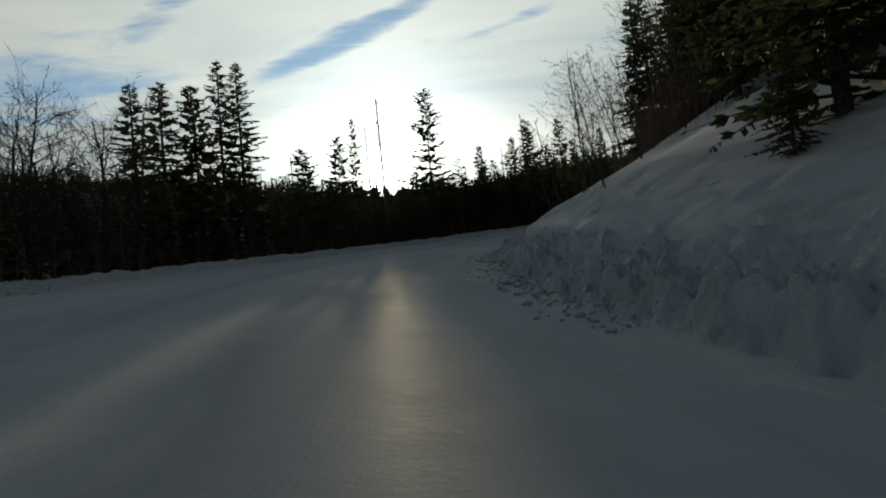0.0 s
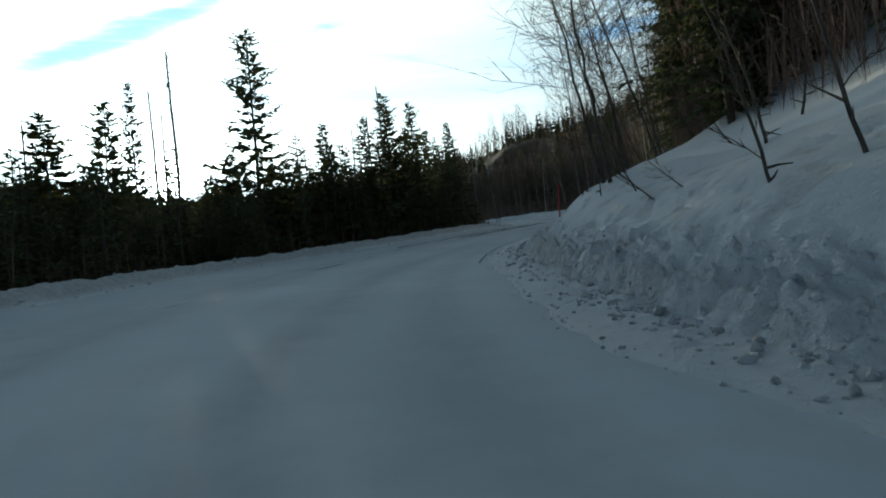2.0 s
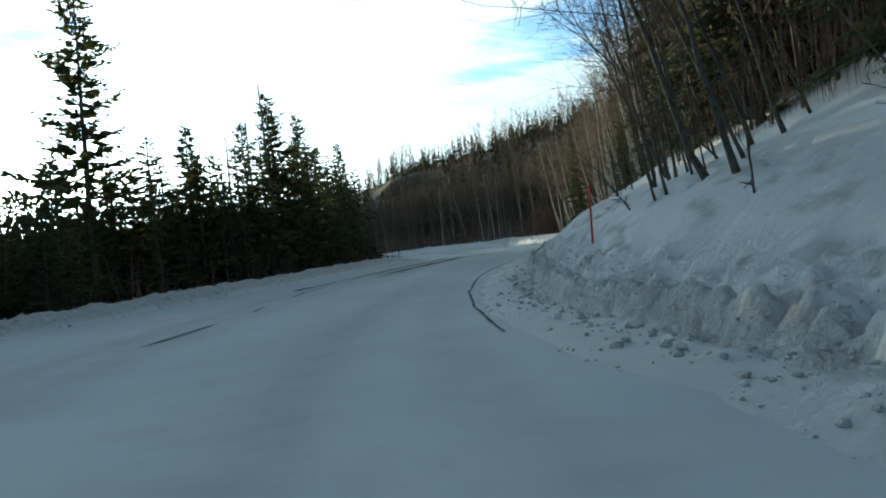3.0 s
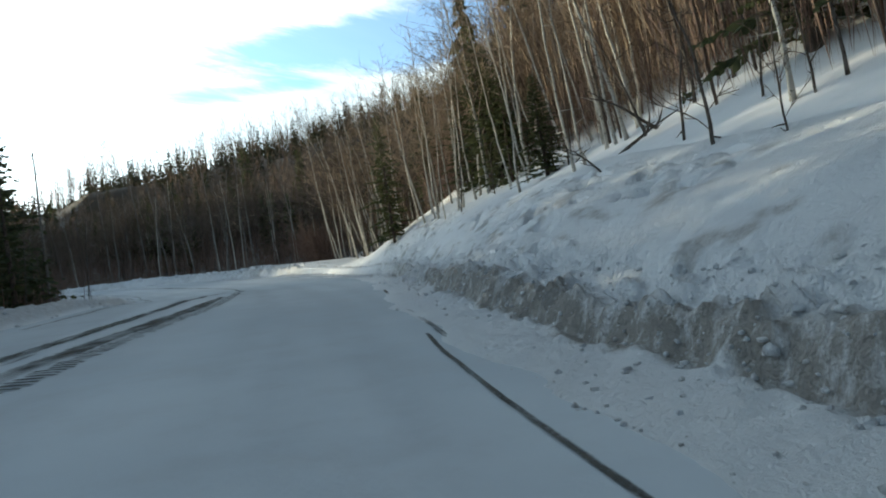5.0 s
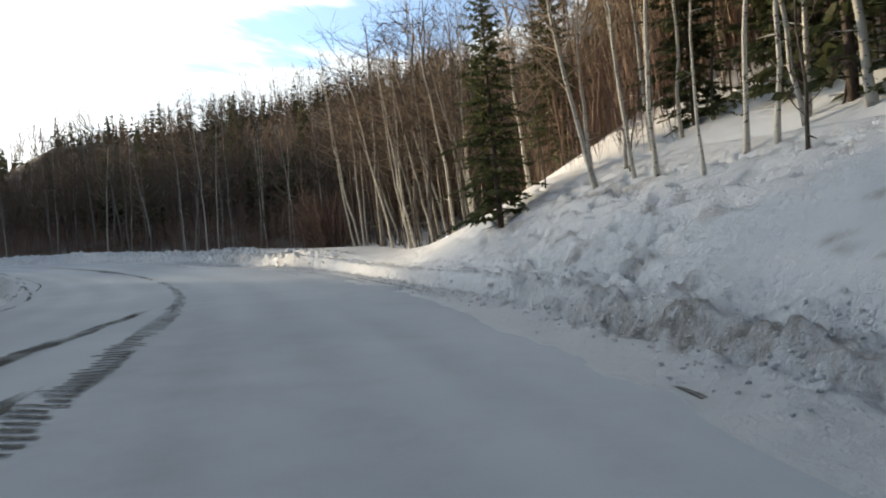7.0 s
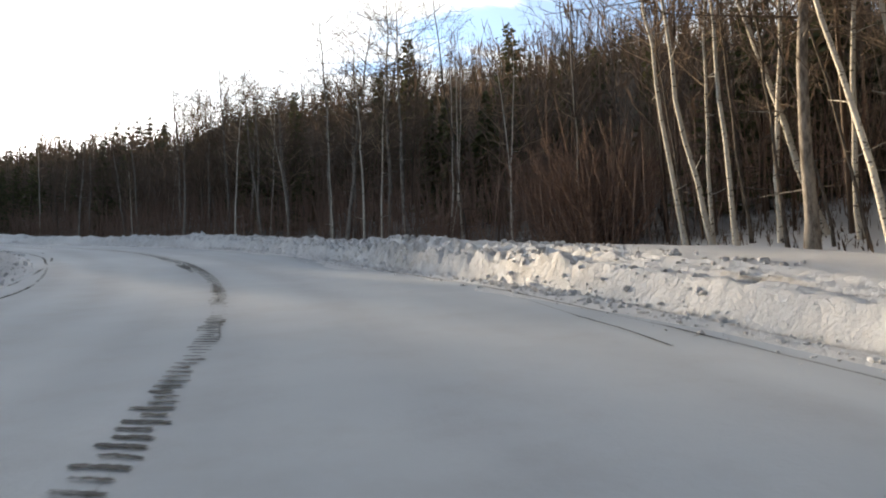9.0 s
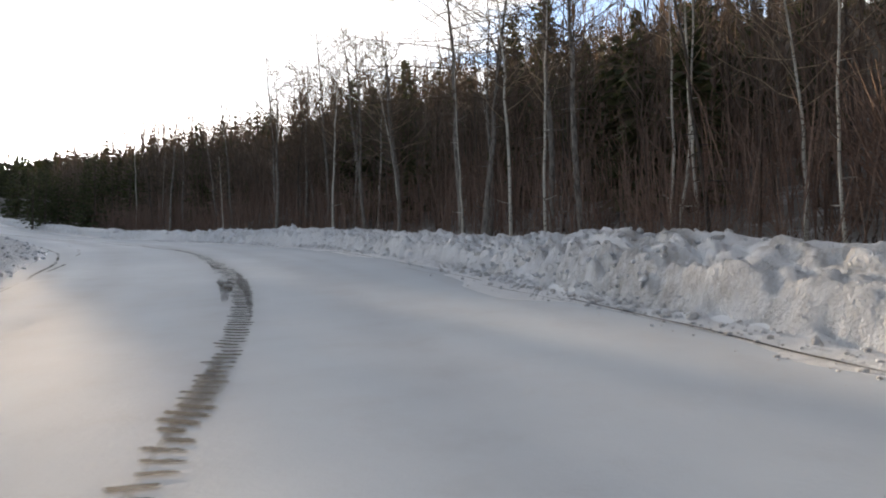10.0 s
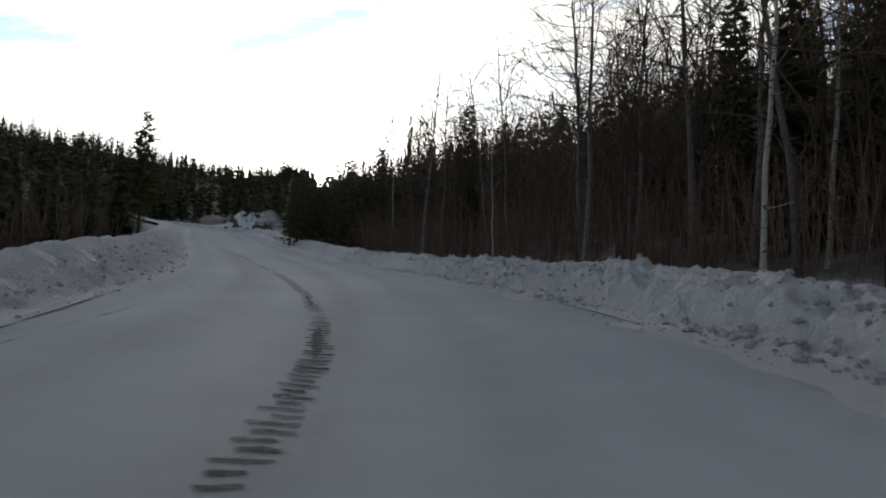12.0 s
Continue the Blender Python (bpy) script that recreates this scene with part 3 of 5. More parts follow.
def left_dirt(S, D, H):
    f = left_edge(S) - D
    return step(-0.1, 0.3, f) * (1 - step(1.2, 2.6, f)) * np.interp(S, [0, 100, 125], [0.7, 0.6, 0.25])


ground = build_ground()
road = tagged(strip("road", np.arange(-45, 277, 0.35), lambda s: (left_edge(s) + 0.2, right_edge(s) - 0.2), np.linspace(0, 1, 48), road_height, ROAD_SNOW, {"worn": road_worn}),
              "wide mountain road under smooth packed snow", "road", kind="structure")
uphill_bank = strip("snow_bank", np.r_[np.arange(-44, 4, 0.5), np.arange(4, 160, 0.10), np.arange(160, 276, 0.5)], lambda s: (right_edge(s) - 1.8, right_edge(s) + 4.5), np.r_[np.linspace(0, 0.25, 15), np.linspace(0.25, 0.46, 38)[1:], np.linspace(0.46, 1, 46)[1:]], bank_height, BANK_SNOW, {"dirt_and_shade": bank_dirt_and_shade, "broken": bank_broken})
tagged(uphill_bank, "lumpy ploughed snow bank with a dirty cut face beside the road", "snow bank", kind="structure")
outer_bank = strip("snow_berm", np.r_[np.arange(-44, 4, 0.6), np.arange(4, 190, 0.22), np.arange(190, 276, 0.6)], lambda s: (left_edge(s) - 3.2, left_edge(s) + 0.9), np.linspace(0, 1, 26), left_bank_height, BANK_SNOW, {"dirt_and_shade": left_dirt, "broken": lambda S, D, H: step(-0.5, 0.0, left_edge(S) - D) * (1 - step(2.0, 2.8, left_edge(S) - D))})
tagged(outer_bank, "rough ploughed snow berm along the outer road edge", "snow bank", kind="structure")


# ---- marks on the road ----
def track_material():
    m, t, b = material("slush_and_gravel_track", 0.8, 0.1)
    n, fine = noise_tex(t, 2.2, 7, 0.75), noise_tex(t, 26.0, 4, 0.7)
    col = mix_node(t, ramp_node(t, n, [(0.38, 0.0), (0.62, 1.0)]), (0.050, 0.049, 0.045), (0.120, 0.115, 0.102))
    f = math_node(t, "ADD", attr(t, "snowy"), math_node(t, "MULTIPLY", math_node(t, "SUBTRACT", fine, 0.5), 0.7))
    t.links.new(ramp_node(t, f, [(0.12, 0.80), (0.80, 0.0)]), b.inputs["Alpha"])
    t.links.new(col, b.inputs["Base Color"])
    bump(t, b, fine, 0.6, 0.02)
    return m


TRACK = track_material()


def pick(k, seed):
    """A number from 0 to 1 for each tread bar."""
    return 0.5 + 0.5 * vnoise(k + 0.0, k * 0.0, seed)


def tyre_track(label, s0, s1, centre, half, ladder, fade, seed=100):
    """A shallow tyre track pressed into the packed snow; a ladder one shows broken dark bars of tread."""
    s = np.arange(s0, s1, 0.033 if ladder else 0.08)
    u = np.linspace(-1, 1, 15 if half(s).max() > 0.1 else 6)
    S = np.repeat(s[:, None], len(u), 1)
    U = np.repeat(u[None], len(s), 0)
    D = (centre(s) + 0.03 * vnoise(s / 1.3, s * 0, seed))[:, None] + half(s)[:, None] * U
    x, y, z = on_road(S, D)
    phase = S / 0.21 + 0.35 * vnoise(S / 1.7, D / 0.4, seed + 1) + 0.30 * U
    k = np.floor(phase)
    off, reach = 0.30 * (2 * pick(k, seed + 2) - 1), 0.30 + 0.50 * pick(k, seed + 3)
    duty = 0.16 + 0.26 * pick(k, seed + 4)
    across = np.abs(phase - k - 0.5) * 2
    bar = (1 - step(duty, duty + 0.25, across)) * (1 - step(reach, reach + 0.22, np.abs(U - off)))
    edge = step(0.66, 0.98, np.abs(U) + 0.18 * vnoise(S / 0.16, U * 2, seed + 5))
    patchy = fbm(S / 2.3, D / 0.5, 3, seed + 6)
    solid = 0.5 + 0.5 * vnoise(S / 0.5, U * 1.4, seed + 7)
    dark = (bar * ladder + (1 - ladder) * (0.55 + 0.45 * solid)) * (1 - edge)
    dark = np.maximum(dark, 0.62 * ladder * step(0.2, 0.8, fbm(S / 3.1, U / 0.6, 2, seed + 8)) * (1 - edge))
    white = np.clip(1 - dark + np.clip(fade(s)[:, None] + 0.55 * patchy, 0, 1), 0, 1)
    h = road_height(S, D) + 0.014 + 0.004 * vnoise(S / 0.2, D / 0.1, seed + 9)
    me = mesh_from("tyre_track", np.stack([x, y, z + h], -1).reshape(-1, 3), grid_faces(len(s), len(u))[:, ::-1], (TRACK,))
    put_attr(me, "snowy", white)
    return tagged(new("tyre_track", me), label, "tyre track", "tracks on the road", "structure")


def along(ss, dd):
    return lambda s: np.interp(s, ss, dd)


tyre_track("tread-marked tyre track of broken dark bars exposing gravel and slush", 62, 176,
           along([55, 64, 68, 70, 73, 76, 79, 82, 88, 98, 104, 111, 118, 125, 130, 138, 142, 147, 154, 163, 191, 215], [-3.9, -3.3, -3.0, -2.85, -2.4, -2.1, -1.93, -1.8, -1.52, -1.25, -1.15, -1.03, -0.86, -0.74, -0.86, -0.98, -1.28, -1.75, -2.4, -3.0, -3.6, -3.8]),
           along([60, 76, 88, 98, 120, 127, 136, 145, 212], [0.32, 0.32, 0.29, 0.23, 0.23, 0.28, 0.26, 0.2, 0.2]), 1.0,
           lambda s: np.interp(s, [60, 66, 88, 96, 104, 108, 112, 122, 132, 138, 150, 175], [0.3, -0.25, -0.2, 0.15, 0.05, 0.1, 0.0, -0.05, -0.2, 0.05, 0.1, 0.3]), 120)
tyre_track("smooth dark slushy tyre track joining the tread marks", 58, 95, along([58, 66, 72, 77, 82, 84, 89, 94], [-5.6, -4.7, -4.25, -3.8, -3.4, -3.05, -2.55, -1.95]), along([58, 80, 94], [0.26, 0.24, 0.13]), 0.0,
           lambda s: np.interp(s, [58, 66, 90, 95], [0.3, -0.2, -0.1, 0.4]), 140)
tyre_track("wet dark patch of bared gravel between the tyre tracks", 64, 84, along([64, 68, 72, 76, 79, 83], [-3.85, -3.55, -3.05, -2.6, -2.4, -2.05]), along([64, 76, 83], [0.36, 0.34, 0.08]), 0.0,
           lambda s: np.interp(s, [64, 70, 80, 84], [0.3, -0.25, -0.2, 0.4]), 150)
tyre_track("smooth grey slush smear beside the tread marks", 121, 131, along([121, 125, 131], [-1.12, -1.02, -0.98]), along([121, 124, 127, 131], [0.05, 0.2, 0.2, 0.06]), 0.0,
           lambda s: np.interp(s, [121, 123, 126, 130], [0.8, 0.5, 0.4, 0.7]), 160)
thin = (("thin dark tyre line curving along the snow bank", 42.5, 64, [42, 46, 51, 57, 60, 64], [1.95, 1.77, 1.66, 1.64, 1.8, 2.05], 0.042, -0.9),
        ("thin dark tyre line beside the snow bank", 62, 100, [62, 66, 68, 71, 73.7, 76.3, 79, 83.4, 87, 91, 96, 100], [2.2, 2.31, 2.35, 2.52, 2.78, 3.15, 3.55, 4.15, 4.6, 5.0, 5.2, 5.2], 0.065, 0.0),
        ("faint tyre line beside the snow bank", 98, 168, [98, 113, 125, 137, 150, 168], [4.9, 4.5, 4.0, 4.1, 3.4, 2.9], 0.04, 0.15),
        ("faint tyre line beside the snow bank", 104, 150, [104, 113, 125, 150], [4.0, 4.5, 3.6, 3.7], 0.028, 0.55),
        ("broken line of old tyre prints across the packed snow", 34, 84, [34, 43, 50, 56, 73, 84], [-4.4, -4.3, -4.0, -4.6, -4.2, -3.6], 0.085, 0.55),
        ("old tyre line near the outer road edge", 74, 118, [74, 81, 100, 118], [-6.7, -6.4, -6.1, -6.3], 0.09, 0.25),
        ("dark tyre line hugging the outer snow berm", 112, 159, [112, 117, 121, 126, 133, 140, 147, 154, 159], [-6.0, -5.5, -5.42, -5.35, -5.3, -5.55, -6.0, -6.3, -6.6], 0.055, 0.05),
        ("broken line of old tyre prints beside the outer berm", 112, 150, [112, 122, 132, 150], [-6.5, -5.8, -4.95, -4.6], 0.06, 0.5))
for n, (words, a, b, ss, dd, half, gone) in enumerate(thin):
    tyre_track(words, a, b, along(ss, dd), lambda s, w=half: np.full_like(s, w), 0.0, lambda s, g=gone: np.full_like(s, g), 170 + 11 * n)


ICO = bmesh.new()
bmesh.ops.create_icosphere(ICO, subdivisions=1, radius=1.0)
ICO_V, ICO_F = np.array([v.co[:] for v in ICO.verts]), np.array([[v.index for v in f.verts] for f in ICO.faces])
ICO.free()


def chunk_arrays(rng):
    """One broken lump of snow: a rough, flattened stone of twelve corners."""
    c = ICO_V * rng.uniform(0.6, 1.25, (len(ICO_V), 1)) * rng.uniform(0.65, 1.3, 3)
    return c * 0.75, ICO_F


def scatter_chunks(name, label, count, s_lo, s_hi, e_of, size, seed, edge=right_edge, sign=1, dirty=(0, 0.3)):
    rng = np.random.default_rng(seed)
    V, F, n = [], [], 0
    s = rng.uniform(s_lo, s_hi, count)
    e = e_of(rng, count)
    d = edge(s) + sign * e
    keep = vnoise(s / 3.1, s * 0, seed) + rng.uniform(-0.6, 0.6, count) > -0.15
    s, d = s[keep], d[keep]
    heights = (bank_height if sign > 0 else left_bank_height)(s[:, None], d[:, None])[:, 0]
    for si, di, h in zip(s, d, heights):
        c, f = chunk_arrays(rng)
        k = size * min(rng.lognormal(0, 0.45), 2.4)
        x, y, z = on_road(si, di)
        a = rng.uniform(0, 6.28)
        rot = np.array([[math.cos(a), -math.sin(a), 0], [math.sin(a), math.cos(a), 0], [0, 0, 0.7]])
        V.append(c * k @ rot.T + [x, y, z + h + 0.2 * k])
        F.append(f + n)
        n += len(c)
    me = mesh_from(name, np.concatenate(V), np.concatenate(F), (BANK_SNOW,), False)
    put_attr(me, "dirt_and_shade", np.repeat(rng.uniform(*dirty, n // 12), 12))
    put_attr(me, "broken", np.ones(n))
    return tagged(new(name, me), label, "snow lumps", kind="stuff")


scatter_chunks("snow_lumps", "broken grey snow lumps spilled from the ploughed bank", 3000, 8, 128, lambda r, k: -np.abs(r.normal(0, 0.45, k)) + 0.15, 0.040, 7, dirty=(0.0, 0.7))
scatter_chunks("snow_lumps", "dark dirty ice lumps heaped at the foot of the bank", 750, 8, 50, lambda r, k: -np.abs(r.normal(0, 0.35, k)) - 0.1, 0.050, 17, dirty=(0.3, 0.9))
scatter_chunks("snow_lumps", "line of dark snow crumbs along the spilled apron", 900, 18, 62, lambda r, k: -1.35 + r.normal(0, 0.16, k), 0.024, 19, dirty=(0.3, 1.0))
scatter_chunks("snow_lumps", "small snow lumps strewn over the bank face", 1300, 8, 96, lambda r, k: r.uniform(0.0, 1.0, k) * 1.1, 0.034, 18, dirty=(0.0, 0.15))
scatter_chunks("snow_lumps", "crisp broken snow crumbs sticking to the bank face", 3600, 10, 96, lambda r, k: r.uniform(0.05, 1.0, k), 0.026, 20, dirty=(0.0, 0.5))
scatter_chunks("snow_lumps", "loose snow crumbs rolled from the berm onto the road", 1500, 90, 165, lambda r, k: -np.abs(r.normal(0.2, 0.6, k)), 0.024, 21, dirty=(0.0, 0.6))
# wide tone range: the darkest lumps stand in for shadow specks
scatter_chunks("snow_lumps", "broken snow lumps on the ploughed bank", 5200, 105, 175, lambda r, k: r.uniform(-0.5, 1.6, k), 0.055, 8, dirty=(0.0, 0.8))
scatter_chunks("snow_lumps", "broken snow lumps on the outer berm", 2200, 10, 180, lambda r, k: r.uniform(-0.5, 1.6, k), 0.055, 9, left_edge, -1, dirty=(0.0, 0.6))


# ---- trees ----
def limb_path(rng, start, heading, length, droop, k=5, wob=0.09):
    pts, p, h = [np.array(start, float)], np.array(start, float), np.array(heading, float)
    for i in range(k - 1):
        h = h + rng.normal(0, wob, 3) + np.array([0, 0, droop])
        h /= np.linalg.norm(h)
        p = p + h * length / (k - 1)
        pts.append(p)
    return np.array(pts)


def trunk_path(rng, h, lean, k=11, wob=0.012):
    z = np.linspace(0, h, k)
    a = rng.uniform(0, 6.28)
    bend = rng.normal(0, 0.9) * lean
    x = math.cos(a) * (lean * z + bend * z * z / h) + np.cumsum(rng.normal(0, wob * h / k * 3, k))
    y = math.sin(a) * (lean * z + bend * z * z / h) + np.cumsum(rng.normal(0, wob * h / k * 3, k))
    x, y = x - x[0], y - y[0]
    return np.stack([x, y, z], 1)


def aspen_meshes(seed, h=12.0, lean=0.05, first=0.42, limbs=26, spread=1.0, thick=0.0062, stubs=3, twigs=4, twig_w=0.011, lift=(0.35, 1.05), bark=None, twig=None):
    """Bare aspen: pale crooked trunk, upswept limbs and a haze of fine twigs."""
    rng = np.random.default_rng(seed)
    tp = trunk_path(rng, h, lean, 13, 0.020)
    z = tp[:, 2] / h
    trunk = Sticks()
    trunk.tube(tp - [0, 0, 0.4 * 1], h * thick * (1 - 0.88 * z) + 0.008 + 0.5 * h * thick * np.exp(-z * 40), 8)
    for _ in range(stubs):
        u = rng.uniform(0.12, first)
        base = np.array([np.interp(u, z, tp[:, i]) for i in range(3)]) - [0, 0, 0.4]
        a = rng.uniform(0, 6.28)
        trunk.tube(limb_path(rng, base, (math.cos(a), math.sin(a), rng.uniform(-0.3, 0.5)), rng.uniform(0.2, 0.9), 0, 3), [0.02, 0.014, 0.006], 4)
    crown = Sticks()
    for i in range(limbs):
        u = first + (0.97 - first) * ((i + rng.uniform()) / limbs)
        base = np.array([np.interp(u, z, tp[:, k]) for k in range(3)]) - [0, 0, 0.4]
        a = i * 2.4 + rng.uniform(-0.6, 0.6)
        ln = spread * h * (0.21 * (1 - u) ** 0.55 + 0.03) * rng.uniform(0.6, 1.25)
        up = rng.uniform(*lift)
        lp = limb_path(rng, base, (math.cos(a), math.sin(a), up), ln, rng.uniform(-0.02, 0.14), 5, 0.14)
        r0 = h * thick * 0.34 * (1 - 0.6 * u)
        crown.tube(lp, np.linspace(r0, 0.007, 5), 4)
        for j in range(twigs):
            v = rng.uniform(0.2, 1.0)
            b2 = np.array([np.interp(v, np.linspace(0, 1, 5), lp[:, k]) for k in range(3)])
            hd = lp[-1] - lp[0]
            hd = hd / np.linalg.norm(hd) + rng.normal(0, 0.55, 3)
            l2 = ln * rng.uniform(0.22, 0.5)
            tp2 = limb_path(rng, b2, hd / np.linalg.norm(hd), l2, 0.06, 3, 0.2)
            crown.tube(tp2[[0, 2]], [max(0.010, r0 * 0.35), 0.005], 3)
            for _ in range(2):
                w = rng.uniform(0.2, 1.0)
                b3 = np.array([np.interp(w, np.linspace(0, 1, 3), tp2[:, k]) for k in range(3)])
                hd3 = (tp2[-1] - tp2[0]) / l2 + rng.normal(0, 0.6, 3)
                crown.sprays([b3], [b3 + hd3 / np.linalg.norm(hd3) * l2 * rng.uniform(0.35, 0.8)], [twig_w], [rng.normal(0, 1, 3)])
    return trunk.mesh("trunk", bark or ASPEN_BARK), crown.mesh("crown", twig or ASPEN_TWIG)


def conifer_meshes(seed, h=13.0, base_r=2.2, start=0.12, power=0.85, ragged=0.25, boughs=95, droop=-0.12, mat=None, thick=0.012, gaps=0.0, blades=13, width=0.26, tier=0.0, fine=1.0):
    """Spruce or pine: straight trunk and whorls of boughs, each a spine with many small needle sprays."""
    rng = np.random.default_rng(seed)
    tp = trunk_path(rng, h, 0.015, 9, 0.004)
    z = tp[:, 2] / h
    trunk = Sticks()
    trunk.tube(tp - [0, 0, 0.4], h * thick * (1 - 0.93 * z) + 0.012, 7)
    for _ in range(14):
        u = rng.uniform(0.03, max(start, 0.12))
        b = np.array([np.interp(u, z, tp[:, i]) for i in range(3)]) - [0, 0, 0.4]
        a = rng.uniform(0, 6.28)
        trunk.tube(limb_path(rng, b, (math.cos(a), math.sin(a), -0.1), rng.uniform(0.3, 1.1), -0.03, 3), [0.02, 0.013, 0.005], 4)
    crown = Sticks()
    B, T, W, N = [], [], [], []
    for i in range(boughs):
        u = start + (0.99 - start) * ((i + rng.uniform()) / boughs) ** 0.9
        if gaps and vnoise(np.array([u * 9.0]), np.array([i * 0.37]), seed)[0] < gaps - 1:
            continue
        if tier:
            step_u = tier / h * (1.25 - 0.6 * u)
            u = min(0.99, round(u / step_u) * step_u + rng.normal(0, 0.05) * step_u)
        base = np.array([np.interp(u, z, tp[:, k]) for k in range(3)]) - [0, 0, 0.4]
        a = i * 2.399 + rng.uniform(-0.5, 0.5)
        fill = min(1.0, (u - start) / 0.10 + 0.55)
        ln = base_r * ((1 - u) / (1 - start)) ** power * fill * (1 + ragged * rng.normal()) + 0.12
        ln = max(ln, 0.12)
        lp = limb_path(rng, base, (math.cos(a), math.sin(a), rng.uniform(-0.05, 0.3) - 0.3 * (1 - u)), ln, droop * 0.4 + 0.10 * u, 5, 0.06)
        crown.tube(lp, np.linspace(0.010 + 0.012 * ln, 0.004, 5), 3)
        out = lp[-1] - lp[0]
        out /= np.linalg.norm(out)
        side = np.cross(out, [0, 0, 1.0])
        nb = max(6, int(blades * min(1.0, 0.35 + ln / base_r)))
        v = rng.uniform(0.12, 1.0, nb)
        b0 = np.stack([np.interp(v, np.linspace(0, 1, 5), lp[:, k]) for k in range(3)], 1)
        sg = rng.choice([-1, 1], nb)[:, None]
        hd = out[None] * rng.uniform(0.35, 1.0, (nb, 1)) + side[None] * sg * rng.uniform(0.3, 1.1, (nb, 1)) + rng.normal(0, 0.22, (nb, 3)) + [0, 0, -0.12]
        hd /= np.linalg.norm(hd, axis=1)[:, None]
        l2 = (0.22 + 0.30 * ln * (1.05 - v)) * rng.uniform(0.6, 1.3, nb) * fine
        B.append(b0)
        T.append(b0 + hd * l2[:, None])
        W.append(l2 * 0.36 + width * 0.45)
        N.append(np.cross(hd, rng.normal(0, 1.0, (nb, 3)) + [0, 0, 0.7]))
    crown.sprays(np.concatenate(B), np.concatenate(T), np.concatenate(W), np.concatenate(N))
    return trunk.mesh("trunk", BROWN_BARK), crown.mesh("crown", mat or SPRUCE, False)


def snag_meshes(seed, h=12.0, stubs=26, reach=0.7):
    rng = np.random.default_rng(seed)
    tp = trunk_path(rng, h, 0.015, 10, 0.006)
    z = tp[:, 2] / h
    trunk = Sticks()
    trunk.tube(tp - [0, 0, 0.4], h * 0.0095 * (1 - 0.78 * z) + 0.012, 7)
    crown = Sticks()
    for i in range(stubs):
        u = rng.uniform(0.25, 1.0) ** 0.7
        b = np.array([np.interp(u, z, tp[:, k]) for k in range(3)]) - [0, 0, 0.4]
        a = rng.uniform(0, 6.28)
        lp = limb_path(rng, b, (math.cos(a), math.sin(a), rng.uniform(-0.5, 0.2)), reach * rng.uniform(0.3, 1.0) * (1.3 - u), -0.16, 4, 0.15)
        crown.tube(lp, [0.026, 0.020, 0.014, 0.008], 4)
    return trunk.mesh("trunk", GREY_WOOD), crown.mesh("crown", GREY_WOOD)


def shrub_meshes(seed, h=2.0, stems=26, spread=0.5):
    """A clump of upright stems and the fine twigs that they carry."""
    rng = np.random.default_rng(seed)
    st, fine = Sticks(), Sticks()
    for _ in range(stems):
        a, r = rng.uniform(0, 6.28), rng.uniform(0, 0.35)
        b = np.array([math.cos(a) * r, math.sin(a) * r, -0.25])
        lp = limb_path(rng, b, (math.cos(a) * spread, math.sin(a) * spread, 1.0), h * rng.uniform(0.6, 1.05), 0.03, 5, 0.1)
        st.tube(lp, np.linspace(0.014, 0.004, 5), 4)
        for _ in range(8):
            v = rng.uniform(0.3, 0.95)
            b2 = np.array([np.interp(v, np.linspace(0, 1, 5), lp[:, k]) for k in range(3)])
            hd = lp[-1] - lp[0]
            hd = hd / np.linalg.norm(hd) + rng.normal(0, 0.4, 3)
            fine.tube(np.array([b2, b2 + hd * h * rng.uniform(0.12, 0.3)]), [0.006, 0.003], 3)
    return st.mesh("stem_clump", BRUSH), fine.mesh("twiggy_crown", BRUSH)


def make_tree(name, meshes, part_names, label, category, group):
    root = new(name)
    for me, nm in zip(meshes, part_names):
        ob = new(nm, me)
        ob.parent = root
    return tagged(root, label, category, group)


class Kind:
    """A set of alike trees; the first use of each variant places the model itself. lean: degrees towards world x and y."""

    def __init__(self, name, variants, heights, parts, label, category, group):
        self.protos = [make_tree(name, ms, parts, label, category, group) for ms in variants]
        self.heights, self.used = heights, [False] * len(variants)
        self.count = 0

    def place(self, x, y, height, i=None, turn=None, lean=(0, 0), wide=1.0, label=""):
        i = self.count % len(self.protos) if i is None else i
        turn = (self.count * 137.5) % 360 if turn is None else turn
        self.count += 1
        k = height / self.heights[i]
        a = radians(-turn)
        lx, ly = lean[0] * math.cos(a) - lean[1] * math.sin(a), lean[0] * math.sin(a) + lean[1] * math.cos(a)
        z = float(ground_level(np.array([x]), np.array([y]))[0])
        m = pose(x, y, z, -ly, lx, turn)
        if self.used[i]:
            t = copy_thing(self.protos[i], m)
        else:
            t, self.used[i] = self.protos[i], True
            t.matrix_basis = m
        t.scale = (k * wide, k * wide, k)
        if label:
            tagged(t, label)
        return t


ASPENS = Kind("aspen_tree", [aspen_meshes(11, 12, 0.05, 0.42, 26, 1.3), aspen_meshes(12, 12, 0.08, 0.5, 22, 0.9), aspen_meshes(13, 12, 0.03, 0.36, 30, 1.6, 0.007, 2, 5, 0.013, (0.1, 0.8)),
                             aspen_meshes(14, 12, 0.10, 0.55, 20, 0.8), aspen_meshes(15, 12, 0.06, 0.28, 38, 1.9, 0.0078, 2, 7, 0.018, (0.0, 0.7)), aspen_meshes(16, 12, 0.02, 0.6, 16, 0.8, 0.0055, 4)],
              [12] * 6, ("trunk", "crown"), "bare leafless aspen with a pale grey-white trunk in snow", "tree", "aspens beside the road")
